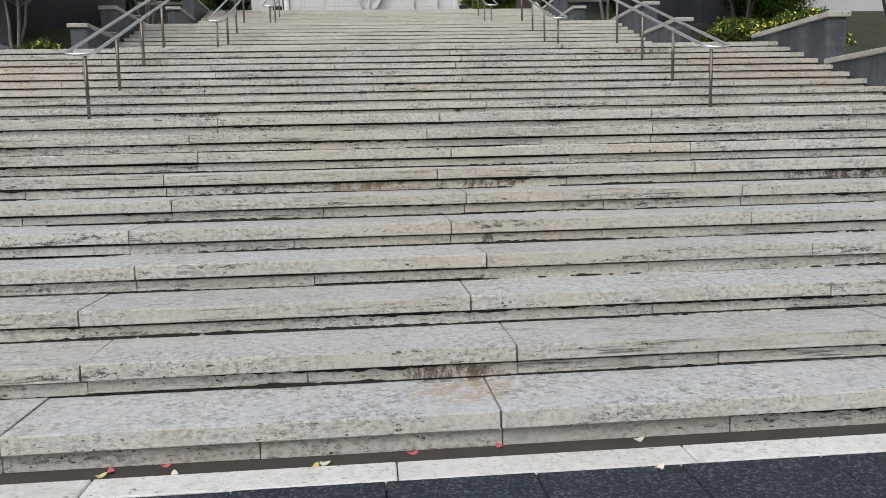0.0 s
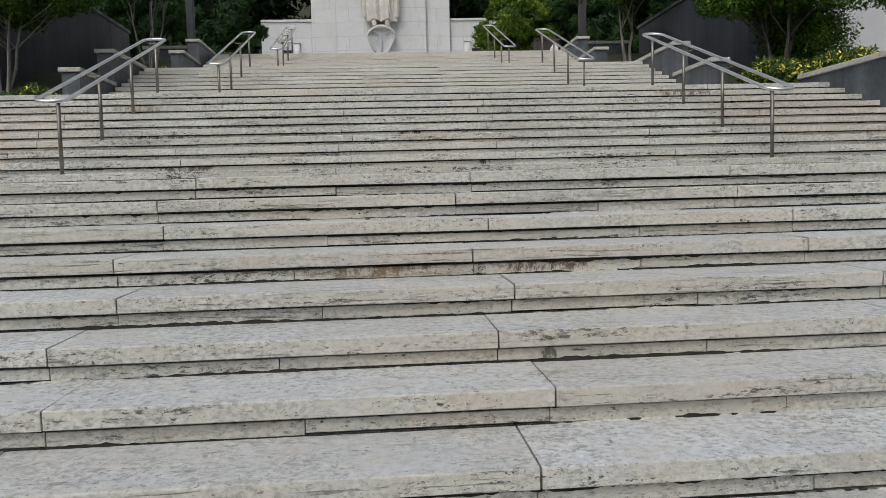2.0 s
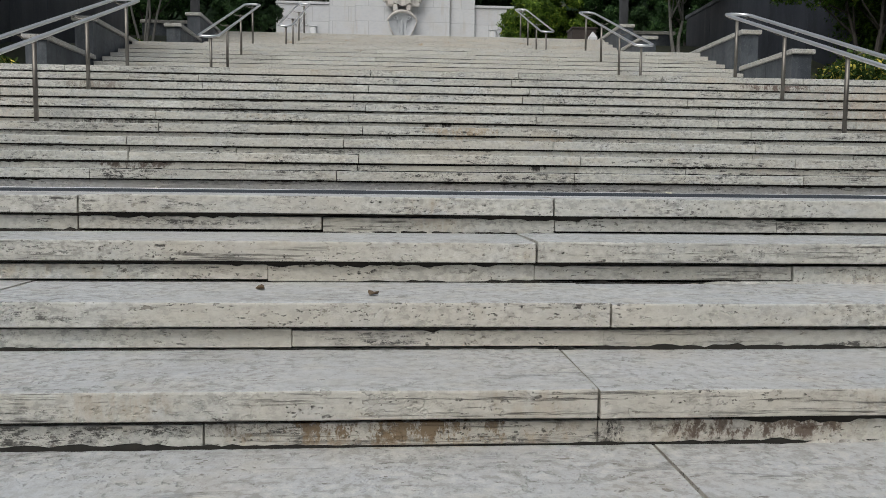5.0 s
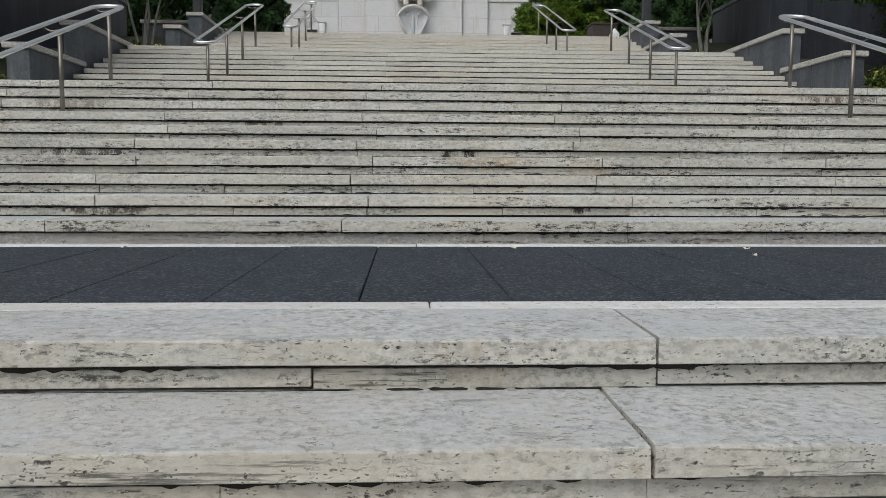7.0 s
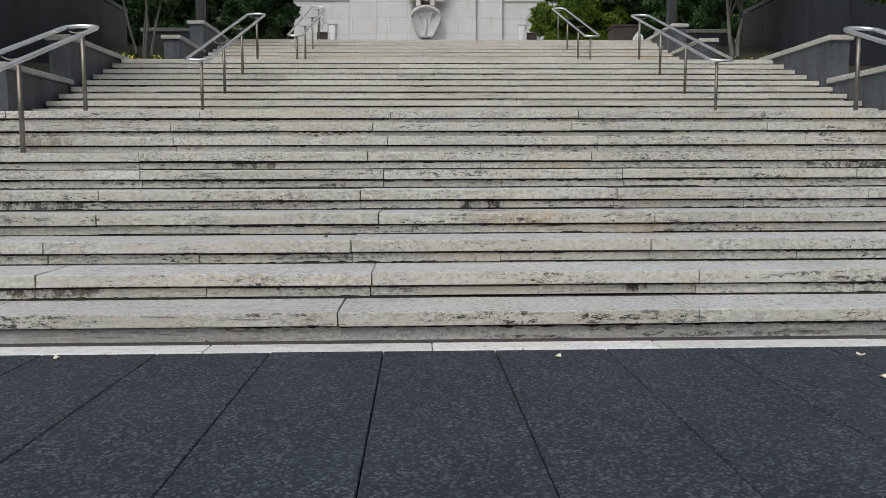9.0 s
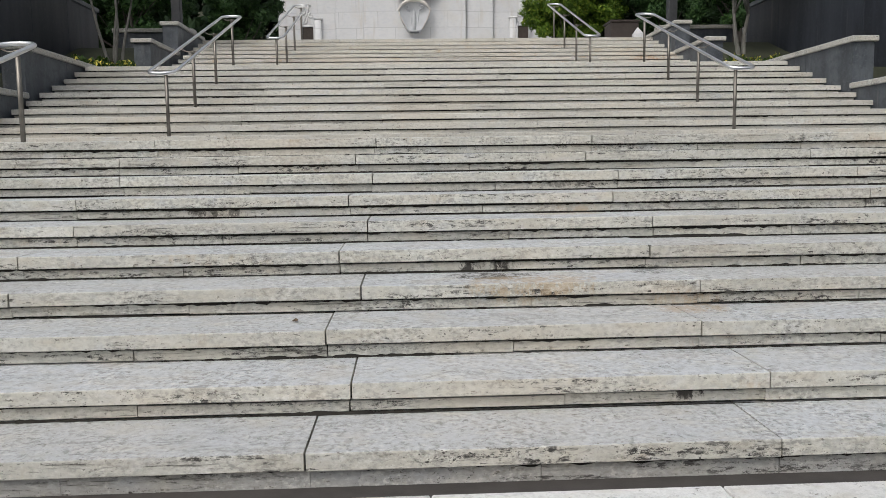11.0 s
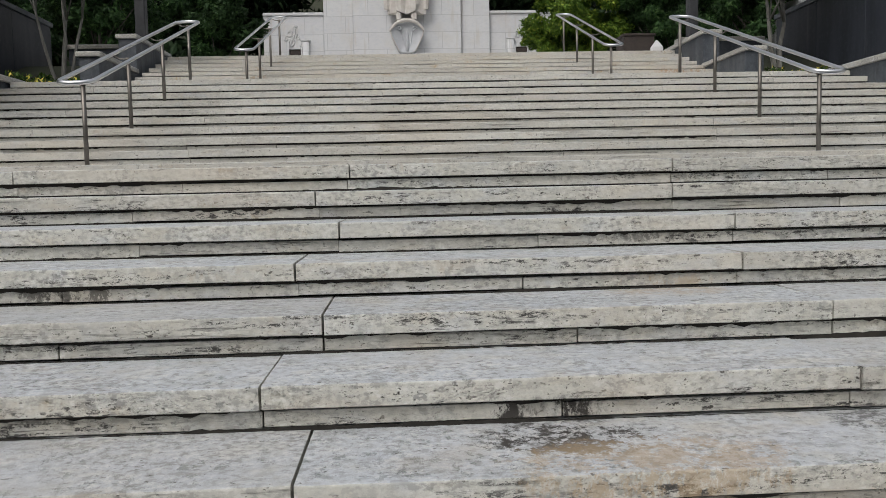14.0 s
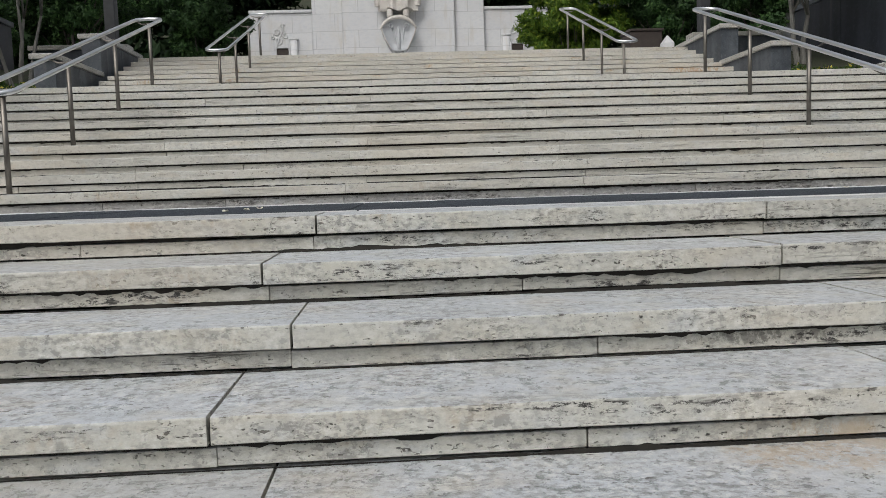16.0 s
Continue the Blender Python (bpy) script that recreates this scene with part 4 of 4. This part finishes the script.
bush("tall dense green shrub beside the retaining wall", (10.8, 18.9, 4.3), (0.55, 0.6, 2.4), 20000, LEAF_CANOPY, 49, 0.05, 22)
bush("bush with yellow and green leaves in the bed", (9.15, 16.9, 3.5), (0.95, 1.0, 1.25), 9000, LEAF_YELLOW, 50, 0.055)
bush("bush with yellow and green leaves in the bed", (10.1, 15.6, 3.5), (0.9, 0.8, 1.1), 7000, LEAF_YELLOW, 51, 0.055)
bush("low bush with yellow-green leaves", (-8.8, 17.2, 3.4), (0.8, 1.2, 0.85), 4500, LEAF_YELLOW, 52, 0.055)
bush("low bush with yellow-green leaves", (-7.7, 25.2, 5.1), (0.7, 1.4, 0.85), 4500, LEAF_YELLOW, 53, 0.055)
bush("low bush with yellow-green leaves", (7.8, 25.4, 5.1), (0.7, 1.4, 0.9), 4500, LEAF_YELLOW, 54, 0.055)
bush("clipped dark green hedge before the pale building", (18.5, 25.5, 4.1), (4.5, 0.6, 1.3), 14000, LEAF_DARK, 55, 0.07, 40)


def far_wood():
    g = random.Random(77)
    cs, rs = [], []
    for k in range(420):
        x = g.uniform(-48, 48)
        y = 63 + abs(x) * -0.15 + g.uniform(-3, 10)
        cs.append([x, y, g.uniform(8, 27)])
        rs.append(g.uniform(1.8, 3.4))
    tagged(new("far_woods", leaf_cloud("far_woods", cs, rs, 130000, 0.42, LEAF_WOOD, 9)), "dark green woods behind the monument", "woods", "", "stuff")


far_wood()

# ---- small things ----
PETALS = [(-0.91, -0.07, 0, 0), (-1.56, -0.09, 0, 0), (0.56, 0.0, 0, 0), (0.53, -0.36, 0, 0), (-1.88, -0.07, 0, 2), (-1.85, -0.02, 0, 1), (-1.62, 0.01, 0, 1), (-0.51, -0.01, 0, 1), (-0.1, 0.02, 0, 1), (-0.95, -0.1, 0, 2),
          (0.05, 7.81, 1.75, 0), (1.73, 7.78, 1.75, 0), (1.57, 7.3, 1.75, 0), (-2.71, 7.9, 1.75, 0), (-1.73, 14.3, 3.5, 0), (-1.65, 14.6, 3.5, 0), (-1.62, 14.95, 3.5, 0), (3.3, 15.9, 3.5, 0), (-1.195, 3.96, 1.401, 3), (-0.764, 3.81, 1.401, 3), (-1.42, 9.62, 2.276, 3)]
NAMES = ((PETAL_WHITE, "fallen cream white petal on the paving"), (PETAL_PINK, "fallen pink petal on the paving"), (PETAL_YELLOW, "fallen yellow petal on the paving"), (LEAF_DRY, "dried brown leaf lying on a stone tread"))
for x, y, z, c in PETALS:
    g = random.Random(round(x * 100))
    vs, fs = [(0, 0, 0.006)], []
    for s in range(9):
        w = 2 * math.pi * s / 9
        vs.append((math.cos(w) * 0.026 * g.uniform(0.7, 1.2), math.sin(w) * 0.018 * g.uniform(0.7, 1.2), 0.012 + 0.006 * math.cos(2 * w)))
    vs += [(a, b, d - 0.004) for a, b, d in vs]
    for s in range(9):
        a, b = 1 + s, 1 + (s + 1) % 9
        fs += [(0, a, b), (10, b + 10, a + 10), (a, a + 10, b + 10, b)]
    low = -0.010 if -0.11 < y < 0.1 else 0.0
    ob = new("petal", mesh_of("petal", vs, fs, NAMES[c][0]))
    ob.matrix_basis = pose(x, y, z + low, 0, 0, g.uniform(0, 180))
    if c == 3:
        ob.name = "dried_leaf"
        tagged(ob, NAMES[c][1], "leaf", "dried leaves on the steps")
    else:
        tagged(ob, NAMES[c][1], "petal", "fallen petals")

# ---- steps, landings and paving, piece by piece ----
ends = [flight(i) for i in range(4)]
landing("landing_1", "dark granite landing with pale border strips", ends[0] + 0.004, FLIGHTS[1][0], 1.75, 8.95, -0.64, 1)
landing("landing_2", "dark granite landing between the flights", ends[1] + 0.004, FLIGHTS[2][0], 3.50, 8.08, 0.3, 1)
landing("landing_3", "dark granite landing below the top flight", ends[2] + 0.004, FLIGHTS[3][0], 5.25, 7.16, -0.2, 1)
landing("pavement", "dark granite paving before the lowest step", -7.6, 0.0, 0.0, 8.95, -0.58, 6, 0.0)
plaza = thing("plaza", "pale stone plaza at the head of the stairway", "plaza", "", "structure")
part("plaza_slab", mesh_of("plaza_slab", *box(-9, 9, ends[3] + 0.004, 53.6, 6.2, 6.82), STONE_STRIP), plaza)
